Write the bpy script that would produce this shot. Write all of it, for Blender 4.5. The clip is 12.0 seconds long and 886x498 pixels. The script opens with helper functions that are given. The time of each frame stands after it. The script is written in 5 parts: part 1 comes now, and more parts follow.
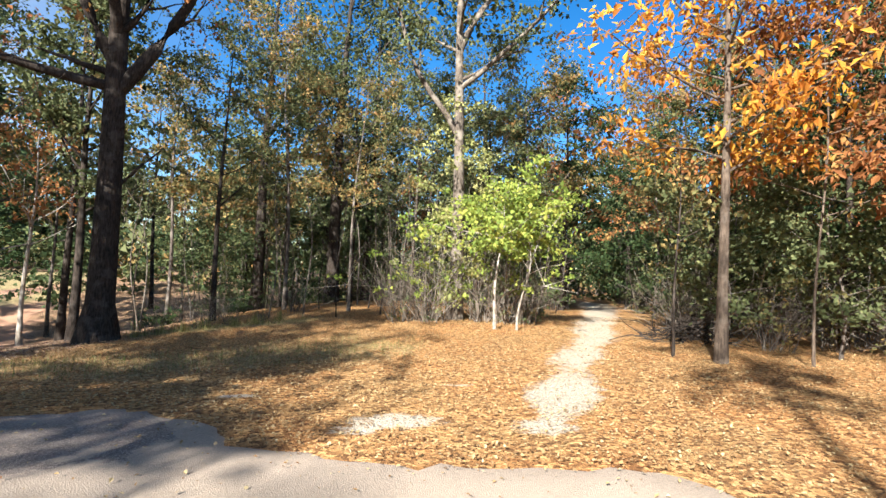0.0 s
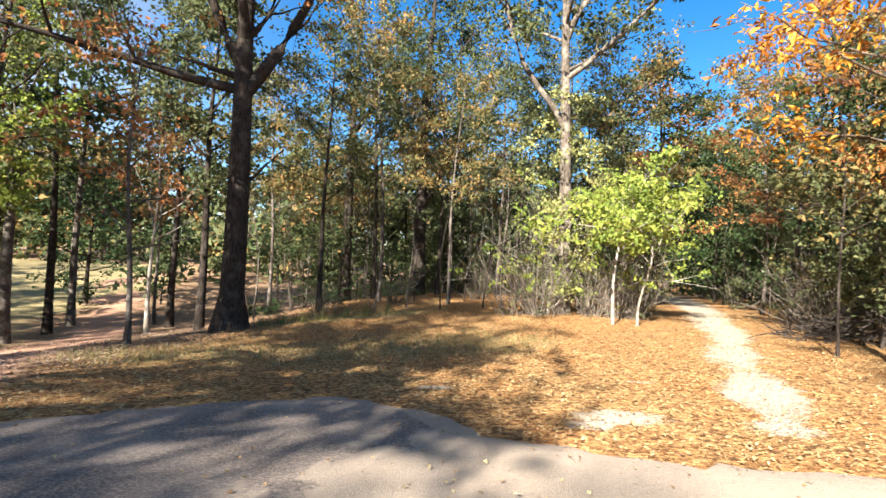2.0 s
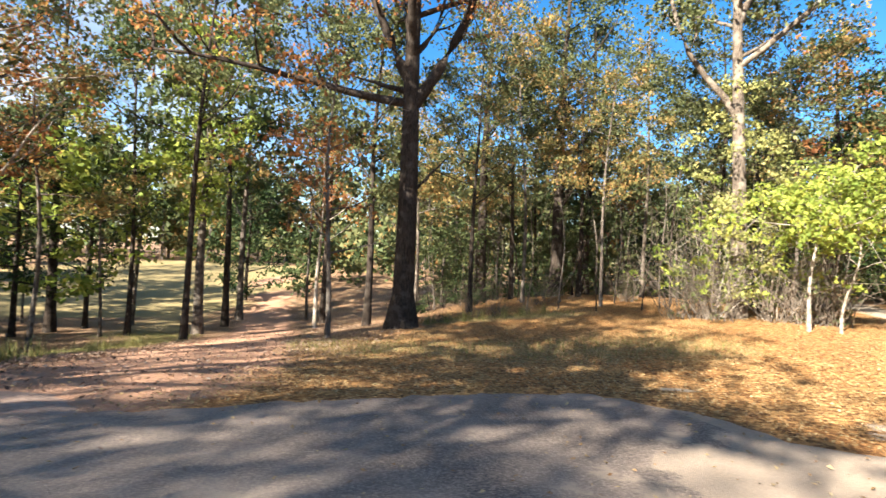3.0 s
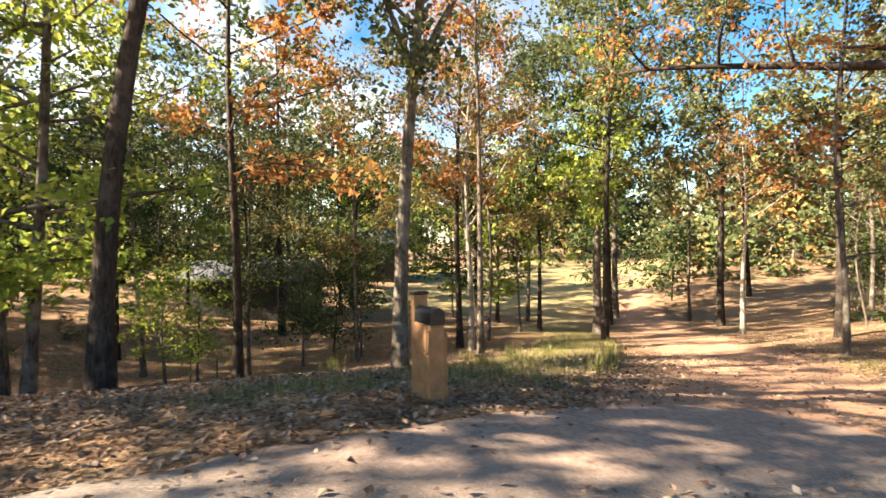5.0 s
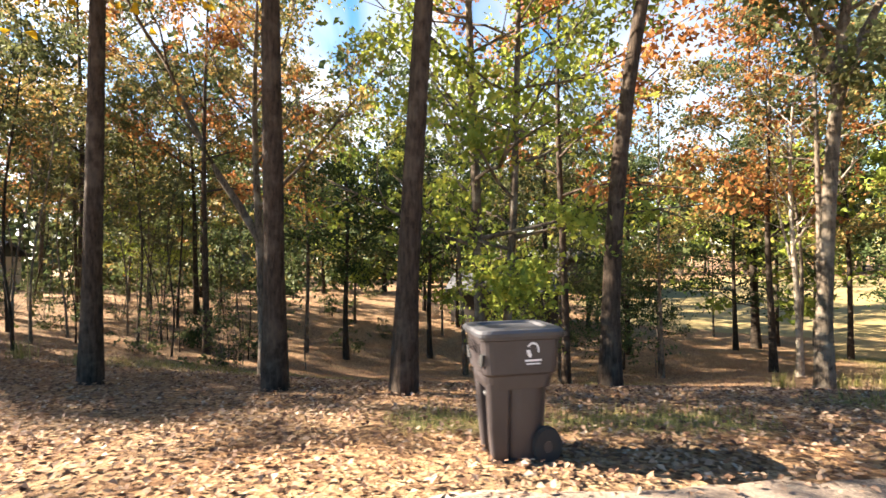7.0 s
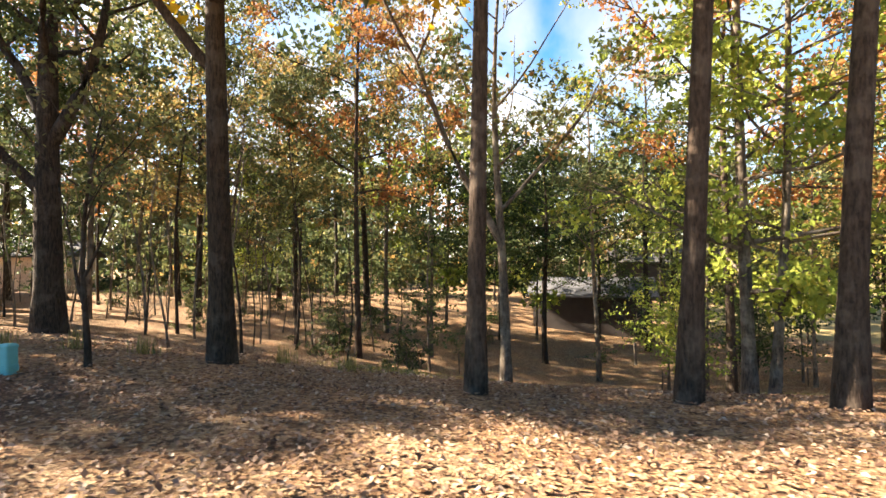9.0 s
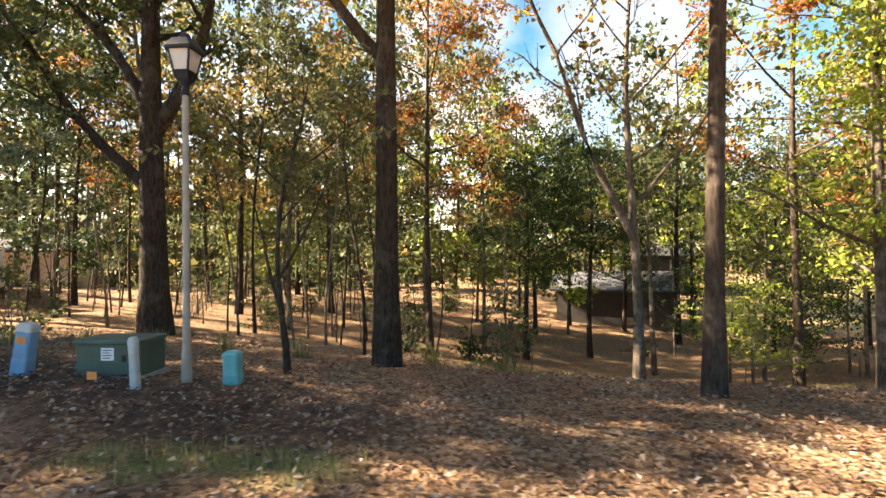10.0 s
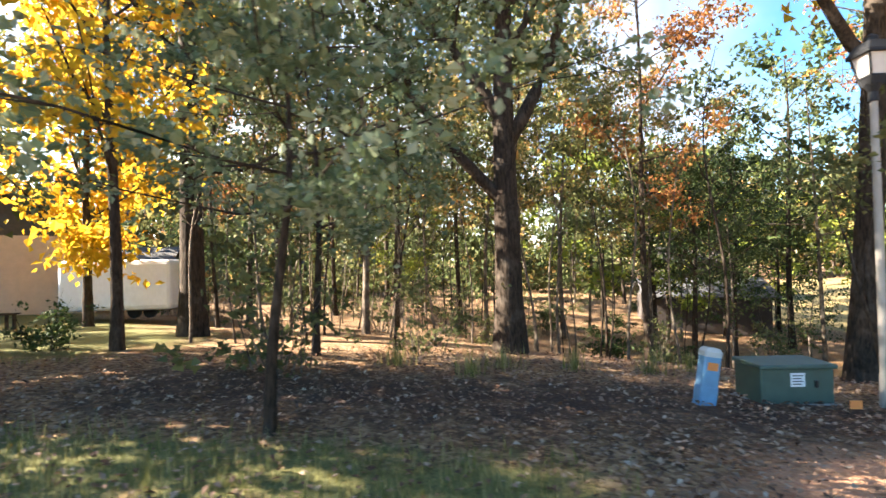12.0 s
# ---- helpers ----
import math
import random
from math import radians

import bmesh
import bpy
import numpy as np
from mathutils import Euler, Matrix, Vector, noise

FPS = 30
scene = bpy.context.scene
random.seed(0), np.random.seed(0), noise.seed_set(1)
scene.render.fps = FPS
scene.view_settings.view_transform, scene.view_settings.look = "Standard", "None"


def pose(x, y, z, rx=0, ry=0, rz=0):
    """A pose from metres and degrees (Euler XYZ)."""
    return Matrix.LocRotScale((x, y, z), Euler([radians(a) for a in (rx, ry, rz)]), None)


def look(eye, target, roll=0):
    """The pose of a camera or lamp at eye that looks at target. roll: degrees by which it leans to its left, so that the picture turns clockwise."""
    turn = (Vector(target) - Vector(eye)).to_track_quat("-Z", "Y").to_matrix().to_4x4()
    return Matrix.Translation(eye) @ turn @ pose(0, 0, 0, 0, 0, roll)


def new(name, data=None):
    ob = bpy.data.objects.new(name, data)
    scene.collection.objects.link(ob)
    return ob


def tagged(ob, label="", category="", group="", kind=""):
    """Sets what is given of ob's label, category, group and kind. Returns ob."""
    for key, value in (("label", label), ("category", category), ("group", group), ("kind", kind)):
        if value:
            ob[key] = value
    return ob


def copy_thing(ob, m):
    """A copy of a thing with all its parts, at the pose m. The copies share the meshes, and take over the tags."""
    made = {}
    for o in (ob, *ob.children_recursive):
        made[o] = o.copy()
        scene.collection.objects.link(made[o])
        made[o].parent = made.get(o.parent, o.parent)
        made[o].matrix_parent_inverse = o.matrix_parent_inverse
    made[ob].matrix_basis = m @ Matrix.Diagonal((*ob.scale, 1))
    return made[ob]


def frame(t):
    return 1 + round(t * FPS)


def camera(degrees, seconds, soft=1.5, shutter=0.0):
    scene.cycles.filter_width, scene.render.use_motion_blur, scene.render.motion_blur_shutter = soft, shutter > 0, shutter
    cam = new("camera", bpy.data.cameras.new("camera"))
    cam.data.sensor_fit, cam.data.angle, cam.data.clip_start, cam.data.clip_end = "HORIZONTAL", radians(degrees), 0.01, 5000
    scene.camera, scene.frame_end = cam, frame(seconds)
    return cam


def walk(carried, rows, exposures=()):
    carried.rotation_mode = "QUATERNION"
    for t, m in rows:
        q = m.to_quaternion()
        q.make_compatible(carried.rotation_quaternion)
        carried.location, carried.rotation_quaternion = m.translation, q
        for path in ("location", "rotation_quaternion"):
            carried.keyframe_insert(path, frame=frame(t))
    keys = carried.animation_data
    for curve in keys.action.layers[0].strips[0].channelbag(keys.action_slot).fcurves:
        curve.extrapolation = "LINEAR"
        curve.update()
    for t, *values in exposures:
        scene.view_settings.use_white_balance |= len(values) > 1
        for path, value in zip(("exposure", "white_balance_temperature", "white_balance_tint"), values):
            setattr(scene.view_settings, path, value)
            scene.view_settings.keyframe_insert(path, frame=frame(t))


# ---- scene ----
cam = camera(85.0, 12.0, soft=1.5, shutter=0.15)
PATH = [
    (0, -0.023, 0.058, 1.154, 92.43, -2.98, -4.86),
    (0.5, -0.224, 0.099, 1.134, 92.42, -2.99, -4.72),
    (1, -0.658, 0.151, 1.125, 92.09, -2.96, -4.12),
    (1.5, -1.321, 0.180, 1.098, 91.72, -3.05, -2.39),
    (2, -2.156, 0.069, 1.095, 91.21, -3.09, 1.00),
    (2.5, -3.125, -0.139, 1.065, 90.85, -2.98, 6.24),
    (3, -4.187, -0.532, 1.022, 90.67, -2.79, 13.05),
    (3.5, -5.293, -1.249, 1.029, 90.16, -2.38, 23.27),
    (3.7, -5.719, -1.516, 1.101, 89.89, -2.27, 27.41),
    (4.1, -6.634, -2.037, 1.179, 89.49, -1.60, 34.91),
    (4.5, -7.553, -2.558, 1.297, 89.23, -0.51, 41.25),
    (4.9, -8.357, -3.198, 1.414, 89.17, 0.54, 46.76),
    (5.3, -8.929, -4.078, 1.491, 89.40, 1.06, 51.81),
    (5.5, -9.153, -4.550, 1.516, 89.55, 1.20, 54.54),
    (6, -9.661, -5.897, 1.568, 90.07, 1.23, 60.44),
    (6.5, -10.093, -7.312, 1.557, 90.78, 1.15, 65.39),
    (7, -10.559, -8.740, 1.628, 91.01, 0.89, 69.02),
    (7.5, -11.133, -10.178, 1.645, 91.27, 0.68, 70.73),
    (7.7, -11.359, -10.763, 1.682, 91.12, 0.56, 71.14),
    (8.1, -11.832, -11.853, 1.701, 91.23, 0.44, 71.71),
    (8.5, -12.349, -12.896, 1.708, 91.36, 0.43, 71.28),
    (8.9, -12.929, -14.020, 1.722, 91.38, 0.47, 70.26),
    (9.3, -13.591, -15.350, 1.762, 91.17, 0.51, 69.05),
    (9.5, -13.922, -16.047, 1.790, 90.91, 0.52, 68.49),
    (10, -14.833, -17.933, 1.864, 90.53, 0.55, 67.02),
    (10.5, -15.831, -19.923, 1.902, 90.71, 0.87, 65.80),
    (11, -16.893, -22.009, 1.961, 90.90, 0.91, 65.14),
    (11.5, -18.027, -24.165, 2.019, 91.17, 0.98, 64.79),
    (12, -19.242, -26.469, 2.124, 91.41, 1.12, 64.30),
]
walk(cam, [(r[0], pose(*r[1:])) for r in PATH], exposures=[(0.0, 2.05, 5650, 8), (3.5, 2.6, 6500, 10), (5.5, 2.92, 7300, 11), (7.5, 2.98, 7100, 13), (9.5, 3.1, 7700, 13), (11.0, 3.23, 8300, 14), (12.0, 3.36, 6900, 12)])

# ---- light ----
SUN = Vector((-0.49, -0.87, 0.62)).normalized()
world = bpy.data.worlds.new("sky")
scene.world = world
world.use_nodes = True
wn = world.node_tree.nodes
sky = wn.new("ShaderNodeTexSky")
sky.sky_type = "NISHITA"
sky.sun_disc = False
sky.sun_elevation = math.asin(SUN.z)
sky.sun_rotation = math.atan2(SUN.x, SUN.y)
sky.air_density, sky.dust_density, sky.ozone_density = 1.0, 0.3, 1.6
wn["Background"].inputs["Strength"].default_value = 0.048
tint = wn.new("ShaderNodeHueSaturation")
tint.inputs["Saturation"].default_value, tint.inputs["Value"].default_value = 1.4, 1.05
world.node_tree.links.new(sky.outputs[0], tint.inputs["Color"])
wl = world.node_tree.links
pale = wn.new("ShaderNodeHueSaturation")
pale.inputs["Saturation"].default_value, pale.inputs["Value"].default_value = 0.35, 1.15
wl.new(sky.outputs[0], pale.inputs["Color"])
# thin high cloud in the west
where = wn.new("ShaderNodeTexCoord")
west = wn.new("ShaderNodeVectorMath")
west.operation = "DOT_PRODUCT"
west.inputs[1].default_value = (-0.93, -0.1, 0.35)
wl.new(where.outputs["Generated"], west.inputs[0])
spread = wn.new("ShaderNodeMapRange")
spread.inputs[1].default_value, spread.inputs[2].default_value = 0.3, 0.75
wl.new(west.outputs["Value"], spread.inputs[0])
wisp = wn.new("ShaderNodeTexNoise")
wisp.inputs["Scale"].default_value, wisp.inputs["Detail"].default_value, wisp.inputs["Distortion"].default_value = 3.5, 6.0, 0.6
wl.new(where.outputs["Generated"], wisp.inputs["Vector"])
veil = wn.new("ShaderNodeMapRange")
veil.inputs[1].default_value, veil.inputs[2].default_value = 0.32, 0.58
wl.new(wisp.outputs["Fac"], veil.inputs[0])
cloud = wn.new("ShaderNodeMath")
cloud.operation = "MULTIPLY"
wl.new(spread.outputs[0], cloud.inputs[0])
wl.new(veil.outputs[0], cloud.inputs[1])
air = wn.new("ShaderNodeMix")
air.data_type = "RGBA"
wl.new(cloud.outputs[0], air.inputs[0])
wl.new(tint.outputs[0], air.inputs[6])
wl.new(pale.outputs[0], air.inputs[7])
wl.new(air.outputs[2], wn["Background"].inputs["Color"])
lamp = bpy.data.lights.new("sun", "SUN")
lamp.energy, lamp.angle, lamp.color = 5.0, radians(0.6), (1.0, 0.93, 0.82)
sun = new("sun", lamp)
sun.matrix_world = look(SUN * 60, (0, 0, 0))


# ---- materials ----
def material(name):
    m = bpy.data.materials.new(name)
    m.use_nodes = True
    t = m.node_tree
    return m, t.nodes, t.links, t.nodes["Principled BSDF"]


def ramp(nodes, stops, mode="LINEAR"):
    r = nodes.new("ShaderNodeValToRGB")
    e = r.color_ramp.elements
    r.color_ramp.interpolation = mode
    while len(e) < len(stops):
        e.new(0.5)
    for el, (p, c) in zip(e, stops):
        el.position, el.color = p, (*c, 1)
    return r


def noise_node(nodes, links, scale, detail=4.0, rough=0.55, vec=None, dims="3D"):
    n = nodes.new("ShaderNodeTexNoise")
    n.inputs["Scale"].default_value, n.inputs["Detail"].default_value, n.inputs["Roughness"].default_value = scale, detail, rough
    if vec:
        links.new(vec, n.inputs["Vector"])
    return n


def mixc(nodes, links, fac, a, b, blend="MIX"):
    m = nodes.new("ShaderNodeMix")
    m.data_type, m.blend_type = "RGBA", blend
    for sock, v in ((m.inputs[0], fac), (m.inputs[6], a), (m.inputs[7], b)):
        if isinstance(v, (int, float)):
            sock.default_value = v
        elif isinstance(v, tuple):
            sock.default_value = (*v, 1)
        else:
            links.new(v, sock)
    return m.outputs[2]


def bump(nodes, links, height, strength, dist, shader):
    b = nodes.new("ShaderNodeBump")
    b.inputs["Strength"].default_value, b.inputs["Distance"].default_value = strength, dist
    links.new(height, b.inputs["Height"])
    links.new(b.outputs[0], shader.inputs["Normal"])


def bark(name, dark, light, lichen, amount):
    m, n, l, s = material(name)
    co = n.new("ShaderNodeTexCoord")
    mp = n.new("ShaderNodeMapping")
    mp.inputs["Scale"].default_value = (1, 1, 0.22)
    l.new(co.outputs["Object"], mp.inputs["Vector"])
    ridge = noise_node(n, l, 22, 5, 0.65, mp.outputs[0])
    blotch = noise_node(n, l, 2.6, 3, 0.6, co.outputs["Object"])
    c1 = ramp(n, [(0.35, dark), (0.65, light)])
    l.new(ridge.outputs["Fac"], c1.inputs[0])
    f = ramp(n, [(0.5 - 0.25 * amount + 0.08, (0, 0, 0)), (0.62, (1, 1, 1))])
    l.new(blotch.outputs["Fac"], f.inputs[0])
    k = n.new("ShaderNodeMath")
    k.operation = "MULTIPLY"
    k.inputs[1].default_value = amount
    l.new(f.outputs[0], k.inputs[0])
    l.new(mixc(n, l, k.outputs[0], c1.outputs[0], lichen), s.inputs["Base Color"])
    s.inputs["Roughness"].default_value = 0.95
    s.inputs["Specular IOR Level"].default_value = 0.12
    bump(n, l, ridge.outputs["Fac"], 0.9, 0.03, s)
    return m


def foliage(name, stops, through_light=0.34, sprays=True):
    m, n, l, s = material(name)
    geo = n.new("ShaderNodeNewGeometry")
    r = ramp(n, stops)
    if sprays:
        tone = n.new("ShaderNodeAttribute")
        tone.attribute_name = "tone"
        both = n.new("ShaderNodeMix")
        both.inputs[0].default_value = 0.55
        l.new(geo.outputs["Random Per Island"], both.inputs[2])
        l.new(tone.outputs["Fac"], both.inputs[3])
        l.new(both.outputs[0], r.inputs[0])
    else:
        l.new(geo.outputs["Random Per Island"], r.inputs[0])
    l.new(r.outputs[0], s.inputs["Base Color"])
    s.inputs["Roughness"].default_value = 0.62
    s.inputs["Specular IOR Level"].default_value = 0.1
    tr = n.new("ShaderNodeBsdfTranslucent")
    l.new(r.outputs[0], tr.inputs["Color"])
    mx = n.new("ShaderNodeMixShader")
    mx.inputs[0].default_value = through_light
    l.new(s.outputs[0], mx.inputs[1])
    l.new(tr.outputs[0], mx.inputs[2])
    l.new(mx.outputs[0], n["Material Output"].inputs["Surface"])
    return m


def plain(name, colour, rough=0.6, metal=0.0, vary=0.15, scale=6.0, grit=0.1):
    m, n, l, s = material(name)
    co = n.new("ShaderNodeTexCoord")
    a = noise_node(n, l, scale, 5, 0.6, co.outputs["Object"])
    f = ramp(n, [(0.3, tuple(c * (1 - vary) for c in colour)), (0.7, tuple(min(1, c * (1 + vary)) for c in colour))])
    l.new(a.outputs["Fac"], f.inputs[0])
    l.new(f.outputs[0], s.inputs["Base Color"])
    s.inputs["Roughness"].default_value, s.inputs["Metallic"].default_value = rough, metal
    g = noise_node(n, l, scale * 18, 3, 0.6, co.outputs["Object"])
    bump(n, l, g.outputs["Fac"], grit, 0.01, s)
    return m


BARK_DARK = bark("bark_dark", (0.016, 0.012, 0.009), (0.06, 0.044, 0.032), (0.15, 0.125, 0.1), 0.22)
BARK_BROWN = bark("bark_brown", (0.022, 0.016, 0.012), (0.078, 0.055, 0.04), (0.15, 0.118, 0.09), 0.3)
BARK_TAN = bark("bark_tan", (0.05, 0.035, 0.024), (0.14, 0.1, 0.068), (0.24, 0.19, 0.14), 0.35)
BARK_PALE = bark("bark_pale", (0.11, 0.085, 0.06), (0.34, 0.28, 0.21), (0.5, 0.44, 0.36), 0.6)
BARK_GREY = bark("bark_grey", (0.036, 0.028, 0.022), (0.14, 0.108, 0.082), (0.3, 0.255, 0.2), 0.45)
BARK_BUFF = bark("bark_buff", (0.045, 0.034, 0.025), (0.165, 0.127, 0.092), (0.32, 0.265, 0.2), 0.5)
LEAF = {
    # grey-green leaf; its pale end paints in the sheen of sunlit leaves
    "sheen_green": foliage("leaf_sheen_green", [(0, (0.05, 0.075, 0.035)), (0.5, (0.12, 0.16, 0.08)), (1, (0.32, 0.34, 0.22))], 0.25),
    "green": foliage("leaf_green", [(0, (0.03, 0.046, 0.018)), (0.5, (0.072, 0.096, 0.036)), (0.85, (0.135, 0.15, 0.055)), (1, (0.26, 0.21, 0.08))], 0.34),
    "olive": foliage("leaf_olive", [(0, (0.04, 0.048, 0.018)), (0.5, (0.1, 0.112, 0.044)), (0.85, (0.19, 0.188, 0.074)), (1, (0.27, 0.185, 0.075))], 0.34),
    "dark": foliage("leaf_dark", [(0, (0.018, 0.032, 0.012)), (0.7, (0.05, 0.075, 0.024)), (1, (0.11, 0.13, 0.04))], 0.25),
    "lime": foliage("leaf_lime", [(0, (0.11, 0.155, 0.03)), (0.6, (0.28, 0.33, 0.06)), (1, (0.48, 0.43, 0.085))], 0.42),
    "vine": foliage("leaf_vine", [(0, (0.13, 0.14, 0.045)), (0.6, (0.32, 0.31, 0.1)), (1, (0.5, 0.42, 0.16))], 0.35),
    "yellow": foliage("leaf_yellow", [(0, (0.38, 0.28, 0.03)), (0.6, (0.65, 0.43, 0.035)), (1, (0.62, 0.26, 0.03))], 0.5),
    "orange": foliage("leaf_orange", [(0, (0.2, 0.07, 0.025)), (0.35, (0.46, 0.17, 0.03)), (0.65, (0.66, 0.32, 0.04)), (1, (0.78, 0.54, 0.1))], 0.5),
    "rust": foliage("leaf_rust", [(0, (0.15, 0.055, 0.024)), (0.6, (0.36, 0.15, 0.05)), (1, (0.42, 0.28, 0.08))], 0.4),
    "mixed": foliage("leaf_mixed", [(0, (0.06, 0.066, 0.024)), (0.45, (0.17, 0.155, 0.055)), (0.7, (0.37, 0.245, 0.085)), (1, (0.4, 0.18, 0.065))], 0.4),
}
LITTER = foliage("leaf_litter", [(0, (0.07, 0.038, 0.026)), (0.35, (0.175, 0.1, 0.062)), (0.75, (0.3, 0.195, 0.13)), (0.93, (0.36, 0.265, 0.185)), (1, (0.43, 0.35, 0.265))], 0.08, sprays=False)
GOLD_LITTER = foliage("golden_litter", [(0, (0.15, 0.075, 0.032)), (0.35, (0.27, 0.16, 0.068)), (0.75, (0.37, 0.25, 0.11)), (1, (0.45, 0.34, 0.17))], 0.08, sprays=False)
BLADE = foliage("grass_blade", [(0, (0.08, 0.1, 0.025)), (0.5, (0.2, 0.19, 0.06)), (1, (0.42, 0.34, 0.14))], 0.2, sprays=False)


def ground_material():
    m, n, l, s = material("ground_cover")
    geo = n.new("ShaderNodeNewGeometry")
    pos = geo.outputs["Position"]
    vor = n.new("ShaderNodeTexVoronoi")
    vor.inputs["Scale"].default_value = 19
    warp = noise_node(n, l, 9, 3, 0.6, pos)
    wv = n.new("ShaderNodeVectorMath")
    wv.operation = "MULTIPLY_ADD"
    l.new(warp.outputs["Color"], wv.inputs[0])
    wv.inputs[1].default_value = (0.12, 0.12, 0.12)
    l.new(pos, wv.inputs[2])
    l.new(wv.outputs[0], vor.inputs["Vector"])
    leaf = ramp(n, [(0, (0.074, 0.0474, 0.0311)), (0.3, (0.17, 0.111, 0.0681)), (0.7, (0.281, 0.2, 0.122)), (1, (0.4, 0.311, 0.207))])
    sep = n.new("ShaderNodeSeparateColor")
    l.new(vor.outputs["Color"], sep.inputs[0])
    l.new(sep.outputs[0], leaf.inputs[0])
    big = noise_node(n, l, 0.7, 4, 0.6, pos)
    redder = ramp(n, [(0.4, (1.0, 0.9, 0.8)), (0.65, (1.05, 0.82, 0.66))])
    l.new(big.outputs["Fac"], redder.inputs[0])
    leafc = mixc(n, l, 1.0, leaf.outputs[0], redder.outputs[0], "MULTIPLY")
    gold = n.new("ShaderNodeAttribute")
    gold.attribute_name = "golden"
    leafc = mixc(n, l, gold.outputs["Fac"], leafc, mixc(n, l, 1.0, leafc, (1.3, 1.12, 0.74), "MULTIPLY"))
    fine = noise_node(n, l, 30, 6, 0.7, pos)
    grass = ramp(n, [(0.3, (0.13, 0.1, 0.042)), (0.55, (0.31, 0.235, 0.105)), (0.75, (0.45, 0.35, 0.18))])
    l.new(fine.outputs["Fac"], grass.inputs[0])
    green = ramp(n, [(0.3, (0.07, 0.075, 0.025)), (0.7, (0.22, 0.2, 0.075))])
    l.new(fine.outputs["Fac"], green.inputs[0])
    sand = ramp(n, [(0.3, (0.30, 0.228, 0.152)), (0.5, (0.4, 0.325, 0.23)), (0.7, (0.5, 0.42, 0.31))])
    l.new(fine.outputs["Fac"], sand.inputs[0])
    clay = ramp(n, [(0.3, (0.323, 0.157, 0.085)), (0.7, (0.493, 0.297, 0.187))])
    l.new(fine.outputs["Fac"], clay.inputs[0])
    col = leafc
    edge = noise_node(n, l, 2.2, 6, 0.7, pos)
    ragged = noise_node(n, l, 3.5, 8, 0.8, pos)
    # darker brown ground colour
    dark_brown = ramp(n, [(0.3, (0.035, 0.022, 0.016)), (0.55, (0.085, 0.052, 0.036)), (0.75, (0.2, 0.13, 0.09))])
    l.new(fine.outputs["Fac"], dark_brown.inputs[0])
    for key, c in (("dark_brown", dark_brown), ("dry_grass", grass), ("green_grass", green), ("clay", clay), ("sand", sand)):
        at = n.new("ShaderNodeAttribute")
        at.attribute_name = key
        add = n.new("ShaderNodeMath")
        add.operation = "ADD"
        l.new(at.outputs["Fac"], add.inputs[0])
        l.new((ragged if key == "sand" else edge).outputs["Fac"], add.inputs[1])
        st = n.new("ShaderNodeMapRange")
        st.inputs[1].default_value, st.inputs[2].default_value = (0.98, 1.1) if key == "sand" else (0.84, 1.14)
        l.new(add.outputs[0], st.inputs[0])
        col = mixc(n, l, st.outputs[0], col, c.outputs[0])
    l.new(col, s.inputs["Base Color"])
    s.inputs["Roughness"].default_value = 0.95
    s.inputs["Specular IOR Level"].default_value = 0.15
    hs = n.new("ShaderNodeMath")
    hs.operation = "ADD"
    l.new(vor.outputs["Distance"], hs.inputs[0])
    l.new(fine.outputs["Fac"], hs.inputs[1])
    bump(n, l, hs.outputs[0], 0.7, 0.03, s)
    return m


def asphalt_material():
    m, n, l, s = material("worn_asphalt")
    geo = n.new("ShaderNodeNewGeometry")
    pos = geo.outputs["Position"]
    v = n.new("ShaderNodeTexVoronoi")
    v.inputs["Scale"].default_value = 75
    l.new(pos, v.inputs["Vector"])
    sep = n.new("ShaderNodeSeparateColor")
    l.new(v.outputs["Color"], sep.inputs[0])
    stone = ramp(n, [(0, (0.085, 0.062, 0.047)), (0.6, (0.175, 0.13, 0.097)), (1, (0.33, 0.25, 0.18))])
    l.new(sep.outputs[0], stone.inputs[0])
    big = noise_node(n, l, 0.8, 5, 0.65, pos)
    dust = ramp(n, [(0.42, (0, 0, 0)), (0.7, (0.6, 0.6, 0.6))])
    l.new(big.outputs["Fac"], dust.inputs[0])
    worn = mixc(n, l, dust.outputs[0], stone.outputs[0], (0.38, 0.285, 0.21))
    shed = n.new("ShaderNodeAttribute")
    shed.attribute_name = "shed_sand"
    grain = n.new("ShaderNodeMath")
    grain.operation = "MULTIPLY_ADD"
    l.new(big.outputs["Fac"], grain.inputs[0])
    grain.inputs[1].default_value = 1.4
    l.new(shed.outputs["Fac"], grain.inputs[2])
    cover = ramp(n, [(0.95, (0, 0, 0)), (1.6, (0.55, 0.55, 0.55))])
    l.new(grain.outputs[0], cover.inputs[0])
    sandy = mixc(n, l, cover.outputs[0], worn, (0.4, 0.3, 0.2))
    soil = n.new("ShaderNodeAttribute")
    soil.attribute_name = "packed_dirt"
    fine = noise_node(n, l, 14, 6, 0.7, pos)
    dirt = ramp(n, [(0.35, (0.2, 0.125, 0.085)), (0.5, (0.31, 0.205, 0.145)), (0.7, (0.4, 0.285, 0.205))])
    l.new(fine.outputs["Fac"], dirt.inputs[0])
    l.new(mixc(n, l, soil.outputs["Fac"], sandy, dirt.outputs[0]), s.inputs["Base Color"])
    s.inputs["Roughness"].default_value = 0.9
    bump(n, l, v.outputs["Distance"], 0.5, 0.01, s)
    return m


GROUND = ground_material()
ASPHALT = asphalt_material()


